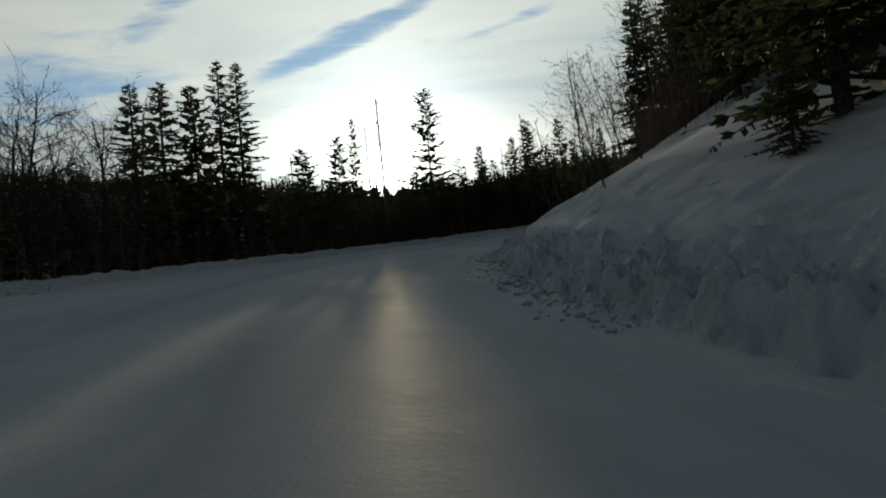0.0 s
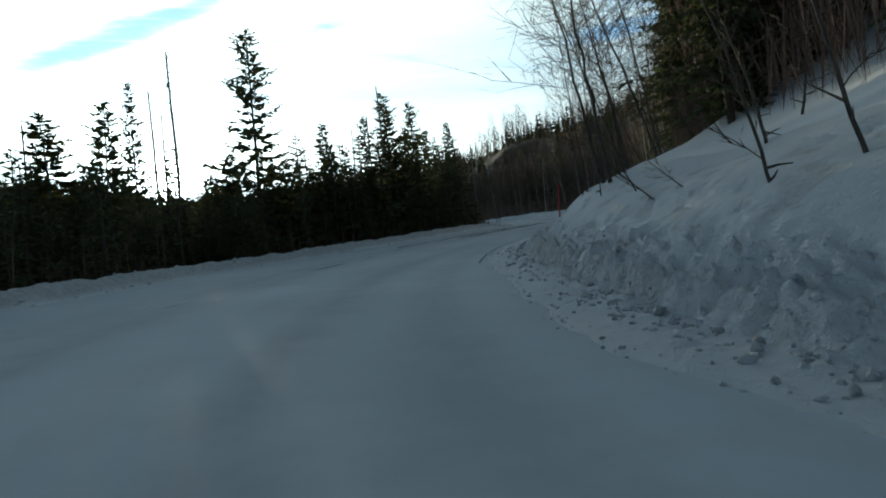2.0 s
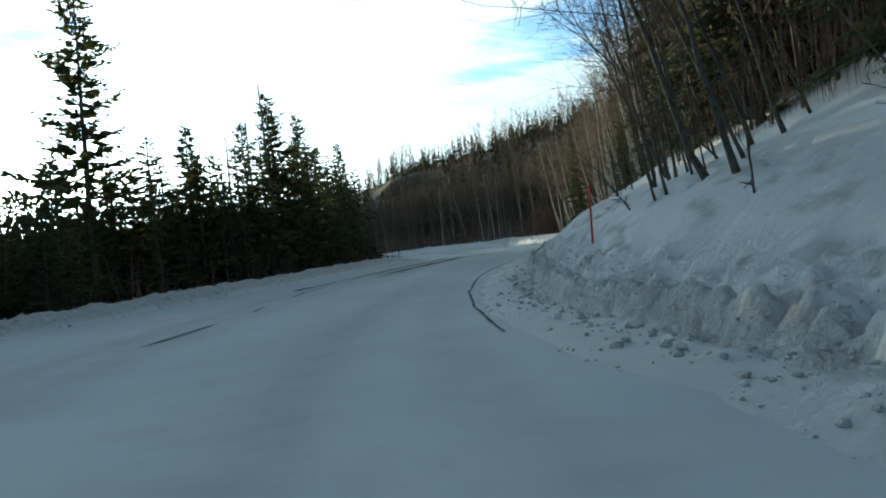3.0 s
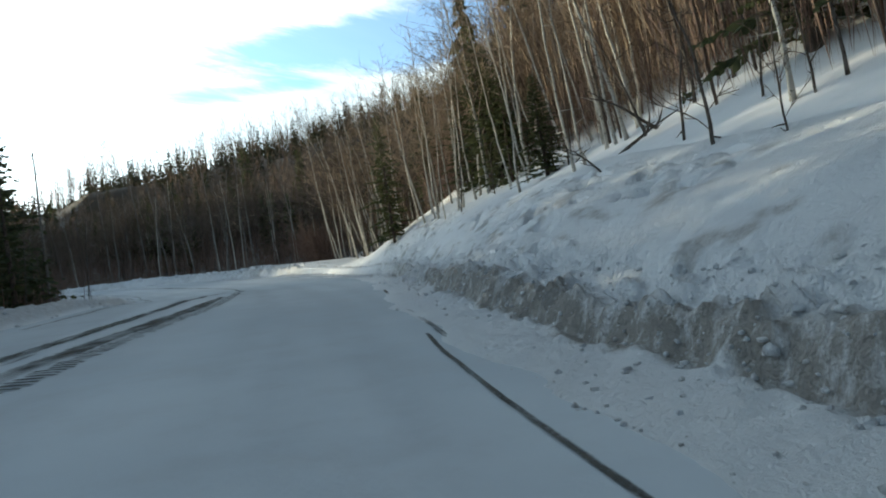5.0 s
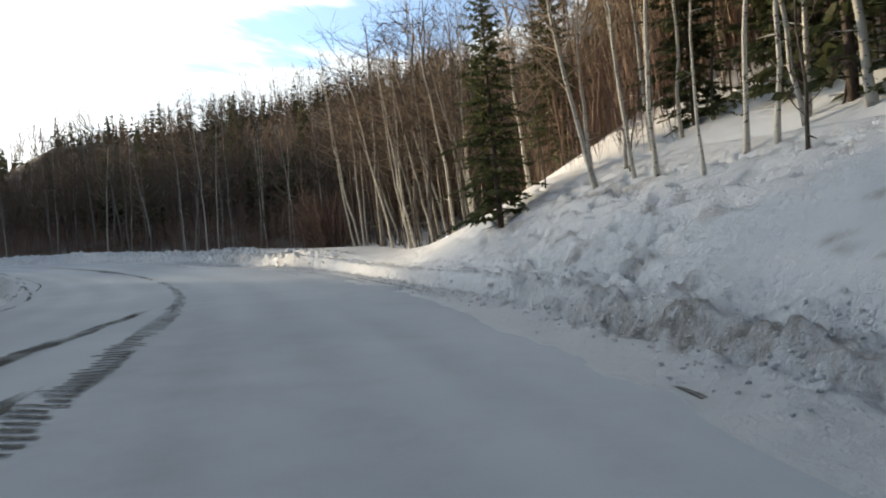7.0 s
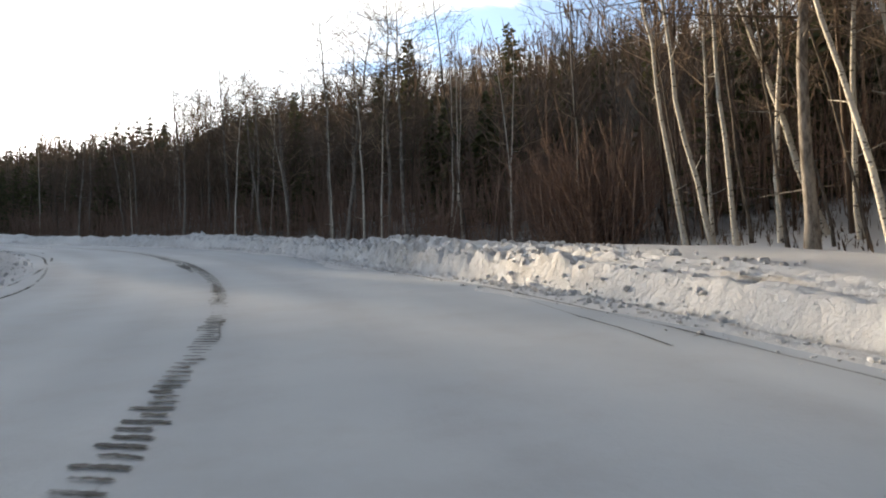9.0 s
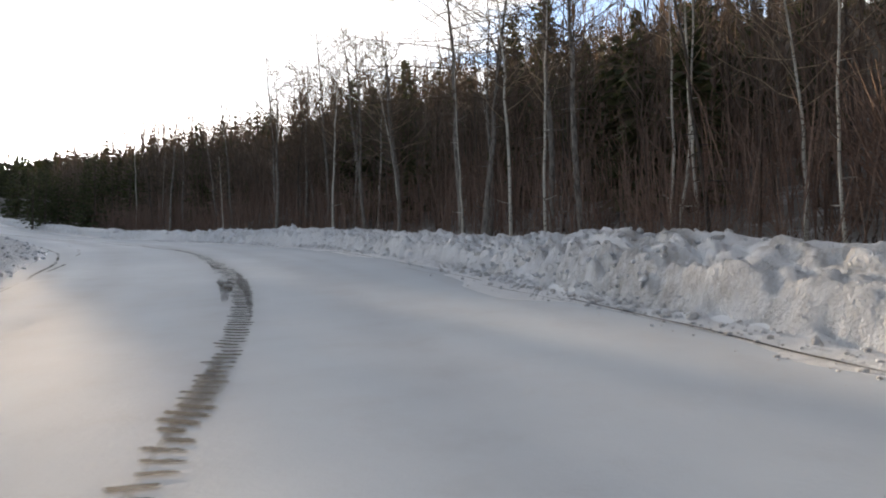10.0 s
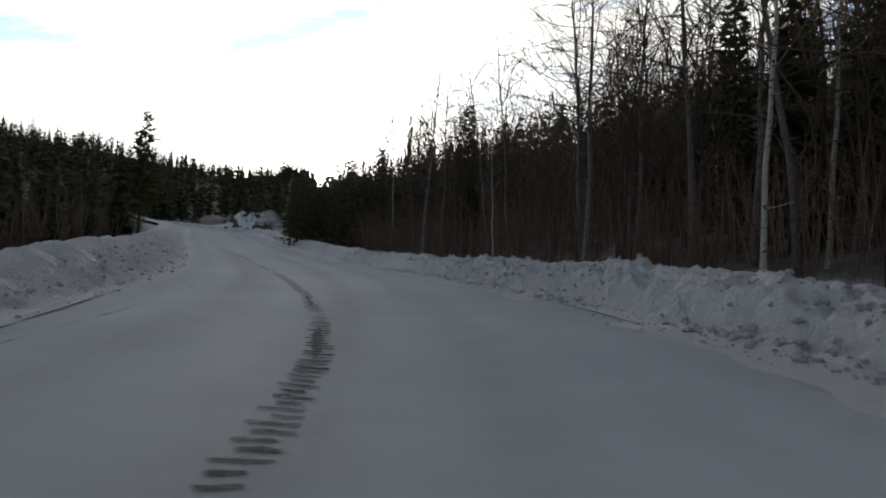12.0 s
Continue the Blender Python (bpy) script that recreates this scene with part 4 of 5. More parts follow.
# dark bark; past s 98 it also stands in for shaded aspen trunks
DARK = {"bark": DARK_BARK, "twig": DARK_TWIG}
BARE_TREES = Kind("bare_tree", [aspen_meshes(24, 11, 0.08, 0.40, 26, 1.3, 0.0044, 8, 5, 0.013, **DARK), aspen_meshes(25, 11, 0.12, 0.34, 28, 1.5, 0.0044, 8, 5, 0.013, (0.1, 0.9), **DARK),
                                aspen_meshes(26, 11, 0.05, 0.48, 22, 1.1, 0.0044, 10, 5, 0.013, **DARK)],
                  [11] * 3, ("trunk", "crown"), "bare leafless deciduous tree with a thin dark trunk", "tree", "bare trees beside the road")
BROAD_TREES = Kind("bare_tree", [aspen_meshes(27, 12, 0.06, 0.22, 40, 2.1, 0.012, 3, 7, 0.034, (0.1, 1.0), **DARK), aspen_meshes(28, 12, 0.10, 0.26, 36, 1.9, 0.011, 3, 7, 0.034, (0.2, 1.1), **DARK)],
                   [12] * 2, ("trunk", "crown"), "broad bare leafless tree with dark spreading branches", "tree", "bare trees beside the road")
# grey-brown bark; deep in the bend it carries the trunks' shade as well
MID = {"bark": GREY_BARK, "twig": DARK_TWIG}
BIG_BARE = Kind("bare_tree", [aspen_meshes(71, 12, 0.04, 0.40, 34, 1.9, 0.0088, 6, 7, 0.016, (0.0, 0.8), **MID), aspen_meshes(72, 12, 0.07, 0.34, 36, 2.1, 0.0082, 8, 7, 0.016, (-0.1, 0.7), **MID)],
                [12] * 2, ("trunk", "crown"), "large bare tree with a grey-brown trunk and spreading fine branches", "tree", "bare trees beside the road")
SAPLINGS = Kind("bare_sapling", [aspen_meshes(21, 3.2, 0.10, 0.25, 11, 1.4, 0.010, 2, **DARK), aspen_meshes(22, 3.2, 0.16, 0.2, 12, 1.6, 0.010, 2, **DARK), aspen_meshes(23, 3.2, 0.05, 0.3, 9, 1.2, 0.011, 3, **DARK)],
                [3.2] * 3, ("trunk", "crown"), "thin dark bare sapling standing in the snow slope", "tree", "saplings on the snow slope")
SPRUCES = Kind("spruce_tree", [conifer_meshes(31, 13, 2.3, 0.05, 0.8, 0.25, 170, blades=19, width=0.17), conifer_meshes(32, 13, 1.9, 0.07, 0.75, 0.3, 160, blades=19, width=0.17),
                               conifer_meshes(33, 13, 2.7, 0.04, 0.9, 0.28, 180, blades=20, width=0.17), conifer_meshes(34, 13, 1.6, 0.12, 0.7, 0.3, 140, blades=17, width=0.17)],
               [13] * 4, ("trunk", "crown"), "dark green spruce with dense drooping boughs", "tree", "conifers beside the road")
HILL_SPRUCES = Kind("spruce_tree", [conifer_meshes(38, 13, 2.5, 0.04, 0.8, 0.30, 190, -0.12, SPRUCE, 0.012, 0.1, 40, 0.05, 0.0, 0.6), conifer_meshes(39, 13, 2.1, 0.06, 0.7, 0.35, 180, -0.10, SPRUCE, 0.012, 0.2, 40, 0.05, 0.0, 0.6)],
                    [13] * 2, ("trunk", "crown"), "dark green spruce with drooping boughs on the snow slope", "tree", "conifers beside the road")
WOOD_SPRUCES = Kind("spruce_tree", [conifer_meshes(35, 13, 2.3, 0.04, 0.8, 0.25, 76, blades=12, width=0.27, fine=0.95), conifer_meshes(36, 13, 1.9, 0.06, 0.75, 0.3, 70, blades=15, width=0.20, fine=0.85),
                                    conifer_meshes(37, 13, 2.7, 0.04, 0.85, 0.28, 80, blades=12, width=0.27, fine=0.95)],
                    [13] * 3, ("trunk", "crown"), "dark green spruce standing in the wood", "tree", "conifers beside the road")
PINES = Kind("pine_tree", [conifer_meshes(41, 15, 1.9, 0.30, 0.55, 0.38, 120, 0.02, PINE, 0.012, 0.62, 44, 0.05), conifer_meshes(42, 15, 2.4, 0.20, 0.6, 0.38, 120, 0.02, PINE, 0.012, 0.62, 40, 0.06),
                           conifer_meshes(43, 15, 2.8, 0.12, 0.55, 0.38, 120, 0.04, PINE, 0.013, 0.65, 38, 0.07)],
             [15] * 3, ("trunk", "crown"), "tall ragged pine with open tufted branches", "tree", "conifers beside the road")
SPIRES = Kind("spruce_tree", [conifer_meshes(44, 18, 2.0, 0.10, 0.62, 0.22, 190, -0.05, SPRUCE, 0.010, 0.25, 46, 0.05, 0.55, 0.62), conifer_meshes(45, 18, 2.5, 0.06, 0.75, 0.25, 210, -0.05, SPRUCE, 0.010, 0.2, 46, 0.06, 0.5, 0.66)],
              [18] * 2, ("trunk", "crown"), "tall narrow dark conifer with layered branches against the sky", "tree", "conifers beside the road")
LONE_PINES = Kind("pine_tree", [conifer_meshes(47, 17, 2.2, 0.30, 0.50, 0.42, 150, 0.02, PINE, 0.011, 0.58, 34, 0.07, 0.95, 0.72), conifer_meshes(48, 15, 2.6, 0.12, 0.62, 0.40, 180, 0.0, PINE, 0.011, 0.45, 40, 0.07, 0.6, 0.8)],
                  [17, 15], ("trunk", "crown"), "tall ragged pine with clumped dark boughs", "tree", "conifers beside the road")
SNAGS = Kind("dead_tree", [snag_meshes(51, 12, 110, 0.8), snag_meshes(52, 12, 40, 1.8), snag_meshes(53, 12, 44, 0.6)], [12] * 3, ("trunk", "crown"),
             "dead standing conifer with short broken branches", "tree", "dead trees beside the road")
SHRUBS = Kind("willow_shrub", [shrub_meshes(61), shrub_meshes(62, 2.0, 34, 0.35), shrub_meshes(63, 2.0, 18, 0.7)],
              [2.0] * 3, ("stem_clump", "twiggy_crown"), "bare reddish-brown willow shrub in the snow", "shrub", "shrubs beside the road")


# trees outside the bend, over the drop
rng = np.random.default_rng(5)
for x, y, h, i, wide in ((-25.3, 57.6, 20.7, 1, 1.45), (-22.7, 56.2, 20.2, 1, 1.55), (-18.0, 57.3, 21.4, 0, 1.2), (-16.4, 57.7, 21.2, 0, 1.25), (-10.3, 88.0, 21.7, 1, 0.85)):
    SPIRES.place(x, y, h, i, wide=wide)
LONE_PINES.place(-20.5, 59.0, 20.7, 1, wide=1.05, label="tall full pine with a rounded top among the spires")
LONE_PINES.place(-0.55, 67.2, 17.2, 0, label="tall lone pine with clumped boughs above a bare lower trunk")
for x, y, h, i, wide in ((-11.4, 78.5, 18.3, 1, 0.9), (11.1, 76.7, 13.6, 1, 0.9), (9.0, 77.3, 12.3, 0, 0.9), (17.5, 92.0, 17.0, 0, 0.9), (-14.2, 74.9, 16.4, 1, 1.25)):
    LONE_PINES.place(x, y, h, i, wide=wide)
for x, y, h in ((4.8, 73.7, 11.6), (27.6, 109.7, 16.8), (13.6, 80.5, 11.0), (19.8, 95.5, 14.5), (23.0, 101.0, 13.5)):
    SPRUCES.place(x, y, h, wide=0.95)
for x, y, h, i in ((-13.2, 67.0, 11.0, 2), (-2.3, 71.1, 10.4, 2), (-10.6, 70.0, 11.0, 2), (1.5, 71.0, 8.6, 2), (-3.6, 69.1, 8.6, 2), (-15.1, 69.5, 10.3, 1), (-11.0, 65.3, 9.0, 2), (-17.5, 72.0, 12.0, 1)):
    PINES.place(x, y, h, i, wide=1.05)
for x, y, h, i in ((-6.3, 80.2, 22.5, 0), (-7.8, 80.9, 19.5, 2), (-7.2, 83.0, 17.8, 2), (-15.8, 74.5, 15.8, 0), (7.5, 75.2, 10.9, 1), (10.4, 76.0, 14.2, 1), (26.0, 97.5, 11.5, 0), (9.3, 76.6, 12.0, 2)):
    SNAGS.place(x, y, h, i)
for x, y, h in ((-22.2, 41.4, 12.2), (-21.1, 42.0, 13.0), (-20.1, 42.5, 13.1), (-19.5, 42.8, 14.0), (-24.8, 39.9, 15.8), (-24.3, 40.6, 13.2), (-25.2, 38.9, 13.8), (-28.5, 46.0, 11.5), (-29.5, 52.5, 12.0), (-24.0, 36.0, 12.5), (-27.6, 49.0, 15.0)):
    BROAD_TREES.place(x, y, h)


def in_gap(x, y):
    """Within the strip of young, low wood that lies open to the low sun."""
    return (np.abs(np.asarray(x) + 5.2 + 0.07 * (np.asarray(y) - 65.0)) < 2.4) & (np.asarray(y) > 48) & (np.asarray(y) < 112)


def young(x, y, h):
    return min(h, 6.9) if in_gap(x, y) else h


for x, y, h in ((-9.6, 68.9, 9.0), (-7.1, 65.5, 6.7), (-6.2, 71.5, 7.0), (-4.2, 66.7, 6.6), (-5.2, 63.0, 6.1), (-6.6, 61.5, 6.0), (-3.8, 62.4, 6.0), (-5.0, 69.0, 6.9), (-7.6, 69.5, 7.0), (-4.0, 72.5, 7.2), (-5.8, 66.5, 6.5), (-2.6, 73.7, 8.8), (0.3, 77.6, 9.2), (3.3, 79.2, 10.2), (-11.5, 66.0, 9.0), (5.2, 82.0, 10.5), (8.4, 74.0, 8.5), (11.5, 80.5, 9.0)):
    WOOD_SPRUCES.place(x, y, h, wide=1.4)
for x, y, h in ((-2.3, 70.2, 9.4), (-0.9, 69.4, 9.2), (0.7, 70.4, 8.9), (2.2, 71.6, 9.0), (3.4, 72.4, 9.6), (5.7, 74.8, 10.0), (6.7, 73.2, 9.2), (8.2, 75.8, 10.2), (9.7, 75.2, 10.4), (11.2, 77.6, 10.6), (12.6, 78.2, 10.6),
                (14.2, 80.4, 10.8), (16.0, 84.2, 11.2), (18.2, 88.0, 11.6), (20.2, 92.4, 11.8), (22.6, 97.0, 11.8), (25.2, 102.4, 12.0), (-10.2, 73.0, 11.0), (-12.4, 76.0, 12.0), (-14.8, 72.0, 11.6), (-16.8, 70.0, 11.0)):
    WOOD_SPRUCES.place(x, y, h, wide=1.3)


def band(count, s_lo, s_hi, d_of, gap, tries=40):
    """Scattered spots beside the road that keep their distance from one another."""
    spots = []
    for _ in range(count * tries):
        if len(spots) >= count:
            break
        s = rng.uniform(s_lo, s_hi)
        d = d_of(s)
        x, y, _z = (float(v) for v in on_road(s, d))
        if all((x - a) ** 2 + (y - b) ** 2 > gap * gap for a, b in spots):
            spots.append((x, y))
    return spots


# low dense row, added to keep the sun off the near road
for k in range(14):
    WOOD_SPRUCES.place(-9.2 + 0.62 * k + rng.normal(0, 0.2), 59.0 + rng.normal(0, 1.2), rng.uniform(4.0, 4.7), wide=1.7)
for x, y in band(30, 64, 96, lambda s: float(left_edge(s)) - 4.5 - rng.uniform(0, 11), 1.7):
    WOOD_SPRUCES.place(x, y, rng.uniform(8.2, 10.2), wide=1.35)
for x, y in band(48, 30, 106, lambda s: float(left_edge(s)) - 4.0 - rng.uniform(0, 1) ** 1.2 * 24, 2.0):
    WOOD_SPRUCES.place(x, y, young(x, y, rng.uniform(5.5, 8.5) if y < 72 else rng.uniform(7.8, 10.4)), wide=rng.uniform(0.95, 1.3))
for x, y in band(34, 44, 74, lambda s: float(left_edge(s)) - 4.5 - rng.uniform(0, 14), 1.6):
    if x < 10:
        WOOD_SPRUCES.place(x, y, young(x, y, rng.uniform(5.5, 8.6)), wide=rng.uniform(1.0, 1.4))
for x, y in band(9, 45, 104, lambda s: float(left_edge(s)) - 4 - rng.uniform(0, 16), 3.0):
    PINES.place(x, y, young(x, y, rng.uniform(7, 9.5)))
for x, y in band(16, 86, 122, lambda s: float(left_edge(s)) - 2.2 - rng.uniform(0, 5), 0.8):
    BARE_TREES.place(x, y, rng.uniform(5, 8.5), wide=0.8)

for x, y in band(30, 40, 88, lambda s: float(left_edge(s)) - 4.0 - rng.uniform(0, 5), 1.5):
    WOOD_SPRUCES.place(x, y, rng.uniform(4.0, 7.5), wide=1.35)
OUTER_CROWD = band(26, 8, 46, lambda s: float(left_edge(s)) - 5 - rng.uniform(0, 12), 2.0)

# hillside above the uphill bank
for x, y, h, i, lx, ly in ((36.3, 75.0, 9.5, 4, -5, 8), (35.0, 73.0, 10.0, 1, -1, 1), (33.7, 70.4, 10.5, 5, 2, -4), (34.7, 70.1, 11.0, 3, 1, -1), (31.4, 66.2, 8.5, 5, -1, 5), (28.0, 63.7, 8.0, 3, 0, 1), (29.5, 64.2, 8.5, 1, -1, 5),
                           (34.1, 71.0, 10.0, 0, 1, -2), (36.8, 74.4, 8.6, 2, 0, 0), (24.1, 59.6, 9.0, 5, 0, 2), (24.4, 59.4, 7.0, 3, -1, 4), (25.8, 59.1, 8.5, 1, 0, -2), (31.4, 64.4, 7.5, 3, -3, 9), (35.6, 73.7, 8.5, 0, -1, 2), (33.9, 71.7, 7.0, 5, 1, -1),
                           (37.6, 74.0, 9.5, 2, -2, 3), (38.2, 76.0, 9.0, 4, 1, 2)):
    ASPENS.place(x, y, h, i, lean=(lx, ly), wide=0.8)
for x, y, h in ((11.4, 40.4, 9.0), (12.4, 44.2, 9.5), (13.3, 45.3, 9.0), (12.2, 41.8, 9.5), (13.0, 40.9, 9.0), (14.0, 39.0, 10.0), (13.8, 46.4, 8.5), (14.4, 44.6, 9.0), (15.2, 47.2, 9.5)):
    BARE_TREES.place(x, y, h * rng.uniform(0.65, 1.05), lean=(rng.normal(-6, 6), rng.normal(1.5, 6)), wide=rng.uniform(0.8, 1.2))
for x, y, h in ((12.6, 38.0, 11.0), (15.0, 39.5, 12.0), (17.0, 36.0, 13.0), (33.7, 68.0, 6.5), (36.4, 70.4, 8.5), (37.4, 70.6, 7.0), (38.0, 73.0, 7.0), (42.5, 79.0, 8.0), (37.8, 78.8, 8.0), (35.2, 68.2, 7.0), (19.0, 44.0, 10.0), (12.5, 31.0, 10.0), (12.0, 26.5, 12.0), (10.4, 22.5, 11.0), (14.0, 32.5, 13.0), (9.0, 15.0, 12.0), (10.2, 18.2, 12.5), (8.0, 8.8, 13.5), (9.6, 11.8, 13.0), (11.8, 14.6, 13.0), (7.0, 11.4, 12.5), (23.6, 53.8, 13.0), (18.5, 47.5, 12.0), (16.5, 44.6, 13.0), (20.5, 50.5, 11.0), (11.6, 37.3, 10.0)):
    HILL_SPRUCES.place(x, y, h)
for x, y in band(100, 26, 98, lambda s: float(right_edge(s)) + (6.8 if s < 80 else 4.4) + rng.uniform(0, 1) ** 1.3 * 22, 1.1):
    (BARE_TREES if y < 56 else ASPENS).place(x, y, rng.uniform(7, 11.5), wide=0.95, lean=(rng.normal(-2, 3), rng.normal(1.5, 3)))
HILL_CROWD = band(70, 4, 96, lambda s: float(right_edge(s)) + 8.5 + rng.uniform(0, 1) ** 1.3 * 22, 2.0)
HILL_SPRUCES.place(28.6, 62.9, 3.6, 0, wide=1.5, label="small dark spruce with its skirt of boughs on the snow")
HILL_SPRUCES.place(5.6, 10.5, 2.4, 0, wide=1.2, label="small dark spruce with boughs drooping onto the snow")
for x, y, h, lx, ly in ((5.3, 21.4, 3.8, -12, 4), (4.8, 29.0, 3.9, -14, 0), (5.0, 27.5, 4.2, -8, 3), (7.8, 38.6, 2.6, -6, 0), (9.2, 42.6, 2.0, -18, 24), (7.6, 24.6, 4.5, -7, 0), (6.2, 33.7, 2.3, -52, 14), (6.4, 33.0, 1.7, -38, 22), (9.6, 43.0, 1.6, -42, 10), (7.0, 35.5, 2.6, -20, 10), (19.2, 53.7, 2.4, 1, -1), (21.1, 53.6, 3.0, -2, 3)):
    SAPLINGS.place(x, y, h, lean=(lx, ly), wide=0.65)
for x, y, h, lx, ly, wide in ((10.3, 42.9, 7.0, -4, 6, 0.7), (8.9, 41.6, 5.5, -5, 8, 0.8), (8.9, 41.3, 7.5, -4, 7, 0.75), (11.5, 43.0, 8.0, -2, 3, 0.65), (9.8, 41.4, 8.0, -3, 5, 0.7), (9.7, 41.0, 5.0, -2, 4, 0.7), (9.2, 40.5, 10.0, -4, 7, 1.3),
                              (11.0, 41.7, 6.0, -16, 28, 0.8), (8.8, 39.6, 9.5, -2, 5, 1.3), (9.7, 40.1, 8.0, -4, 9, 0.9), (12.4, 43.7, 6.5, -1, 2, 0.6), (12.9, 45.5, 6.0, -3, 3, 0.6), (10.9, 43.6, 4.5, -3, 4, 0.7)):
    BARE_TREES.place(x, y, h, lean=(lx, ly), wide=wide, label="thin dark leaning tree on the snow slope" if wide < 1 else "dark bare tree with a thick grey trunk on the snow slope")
for x, y in band(22, 22, 96, lambda s: float(right_edge(s)) + 3.2 + rng.uniform(0, 3.2), 1.3):
    SAPLINGS.place(x, y, rng.uniform(1.6, 3.6), lean=(rng.normal(0, 7), rng.normal(0, 7)))

for k, (x, y) in enumerate(band(84, 58, 100, lambda s: float(right_edge(s)) + 5.2 + rng.uniform(0, 1) ** 1.2 * 9, 0.8)):
    if k % 9 == 3:
        WOOD_SPRUCES.place(x, y, rng.uniform(4.5, 9.0))
    else:
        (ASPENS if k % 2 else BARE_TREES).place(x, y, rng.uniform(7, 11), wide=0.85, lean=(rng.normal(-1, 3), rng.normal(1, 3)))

# the wood inside the next bend
for x, y, h, i in ((48.0, 94.8, 11.5, 3), (48.5, 95.8, 11.0, 0), (48.8, 93.7, 10.5, 1), (48.7, 92.0, 10.5, 3), (48.3, 90.6, 11.0, 1), (47.9, 89.1, 12.0, 5), (48.1, 88.7, 11.5, 1), (47.6, 87.1, 11.0, 3), (46.8, 86.1, 12.0, 2),
                   (51.4, 108.3, 10.0, 3), (50.5, 103.8, 9.5, 5), (50.6, 112.3, 11.0, 0), (51.7, 108.9, 10.5, 3), (51.5, 107.7, 11.5, 5), (52.2, 105.6, 10.0, 2), (51.5, 101.5, 10.0, 1), (51.2, 117.8, 9.5, 5),
                   (51.4, 123.3, 10.0, 2)):
    near = y < 98
    ASPENS.place(x, y, h if near else 0.86 * h, i, lean=(rng.normal(-4, 2.5), rng.normal(3.5, 2.5)) if near else (rng.normal(-1, 2), rng.normal(1, 2)), wide=0.9 if near else 0.75)
# grey bark for most: the shade on these trunks is put into its colour
for x, y, h, i in ((50.9, 140.4, 10.9, 4), (51.3, 123.2, 8.5, 5), (51.6, 117.1, 11.5, 5), (51.8, 115.7, 10.5, 0), (52.2, 114.0, 12.5, 4), (52.2, 112.6, 11.0, 5), (50.8, 129.9, 10.0, 0), (51.2, 126.5, 9.5, 2), (51.6, 118.4, 12.0, 1),
                   (52.5, 145.7, 12.5, 4), (49.5, 149.6, 6.5, 0), (53.9, 138.7, 13.0, 5), (54.2, 134.0, 12.5, 2), (55.3, 134.4, 13.0, 0), (54.9, 137.1, 12.0, 2), (53.4, 142.2, 12.0, 4)):
    if i == 0:
        ASPENS.place(x, y, h, i, lean=(rng.normal(-1, 2.5), rng.normal(1, 2)), wide=0.9)
    else:
        BIG_BARE.place(x, y, h * 1.08, lean=(rng.normal(-1, 2.5), rng.normal(1, 2)))
# mostly the dark kind, its colour giving the shade these aspens stand in
for x, y in band(70, 98, 190, lambda s: float(right_edge(s)) + 4.2 + rng.uniform(0, 1) ** 1.3 * 26, 1.5):
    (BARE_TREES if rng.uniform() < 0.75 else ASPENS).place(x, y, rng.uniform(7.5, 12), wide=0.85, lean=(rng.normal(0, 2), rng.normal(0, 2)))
BEND_CROWD = band(24, 98, 190, lambda s: float(right_edge(s)) + 8.5 + rng.uniform(0, 1) ** 1.3 * 9, 1.9)
for x, y, h in ((46.8, 158.1, 12.0), (48.3, 160.0, 11.5), (50.4, 155.6, 11.2), (51.1, 153.4, 12.3), (54.4, 146.2, 11.2), (54.7, 143.9, 10.8), (54.9, 130.2, 11.5), (53.4, 119.4, 11.5)):
    BIG_BARE.place(x, y, h, lean=(rng.normal(-1, 2.5), rng.normal(1, 2)), wide=0.9)
for x, y, h in ((69.0, 135.1, 15.4), (64.9, 149.3, 13.2), (65.3, 118.6, 12.6), (50.1, 163.8, 10.6), (58.8, 137.2, 10.8), (56.5, 141.0, 10.5), (61.0, 128.0, 11.5)):
    SPRUCES.place(x, y, h, 3)
for k, (x, y) in enumerate(((49.3, 95.6), (49.3, 92.9), (46.3, 89.6), (49.6, 90.8), (50.0, 90.4), (45.5, 87.6), (50.8, 88.6), (48.0, 87.4), (49.8, 87.5), (44.0, 85.3), (46.4, 85.7))):
    ASPENS.place(x, y, rng.uniform(8.5, 12.0), k % 6, lean=(rng.normal(-4.5, 2.5), rng.normal(4, 2.5)), wide=rng.uniform(0.7, 1.1))
for x, y, h, lx, ly, wide in ((48.7, 91.3, 12.5, -1, 1, 1.35), (47.5, 89.3, 13.0, 0, 1, 1.15), (47.2, 92.4, 12.0, 0, 1, 1.2)):
    BIG_BARE.place(x, y, h, lean=(lx, ly), wide=wide, label="large bare tree with a thick grey trunk behind the snow bank")
for x, y, h, lx, ly in ((46.2, 90.0, 9.0, -2, 4), (44.3, 87.6, 8.5, -4, 3), (46.7, 87.2, 9.0, -1, 2), (46.9, 89.6, 10.0, -3, 0), (47.6, 93.0, 9.5, 1, 3), (47.9, 91.6, 8.5, -5, 2), (48.9, 94.4, 10.0, 0, 2), (49.6, 96.4, 9.0, -3, 1), (48.2, 92.4, 8.0, -2, 5)):
    BARE_TREES.place(x, y, h, lean=(lx, ly), wide=0.9)
for x, y, h, i, lx, ly in ((46.0, 90.6, 11.0, 1, -5, 4), (45.7, 89.2, 11.5, 5, -2, 2), (45.5, 88.6, 10.5, 3, -4, 6), (47.5, 94.0, 11.0, 0, 1, 1)):
    ASPENS.place(x, y, h, i, lean=(lx, ly), wide=0.85)
for x, y in band(16, 98, 116, lambda s: float(right_edge(s)) + 10 + rng.uniform(0, 9), 1.8):
    WOOD_SPRUCES.place(x, y, rng.uniform(5.0, 9.0), wide=1.2)
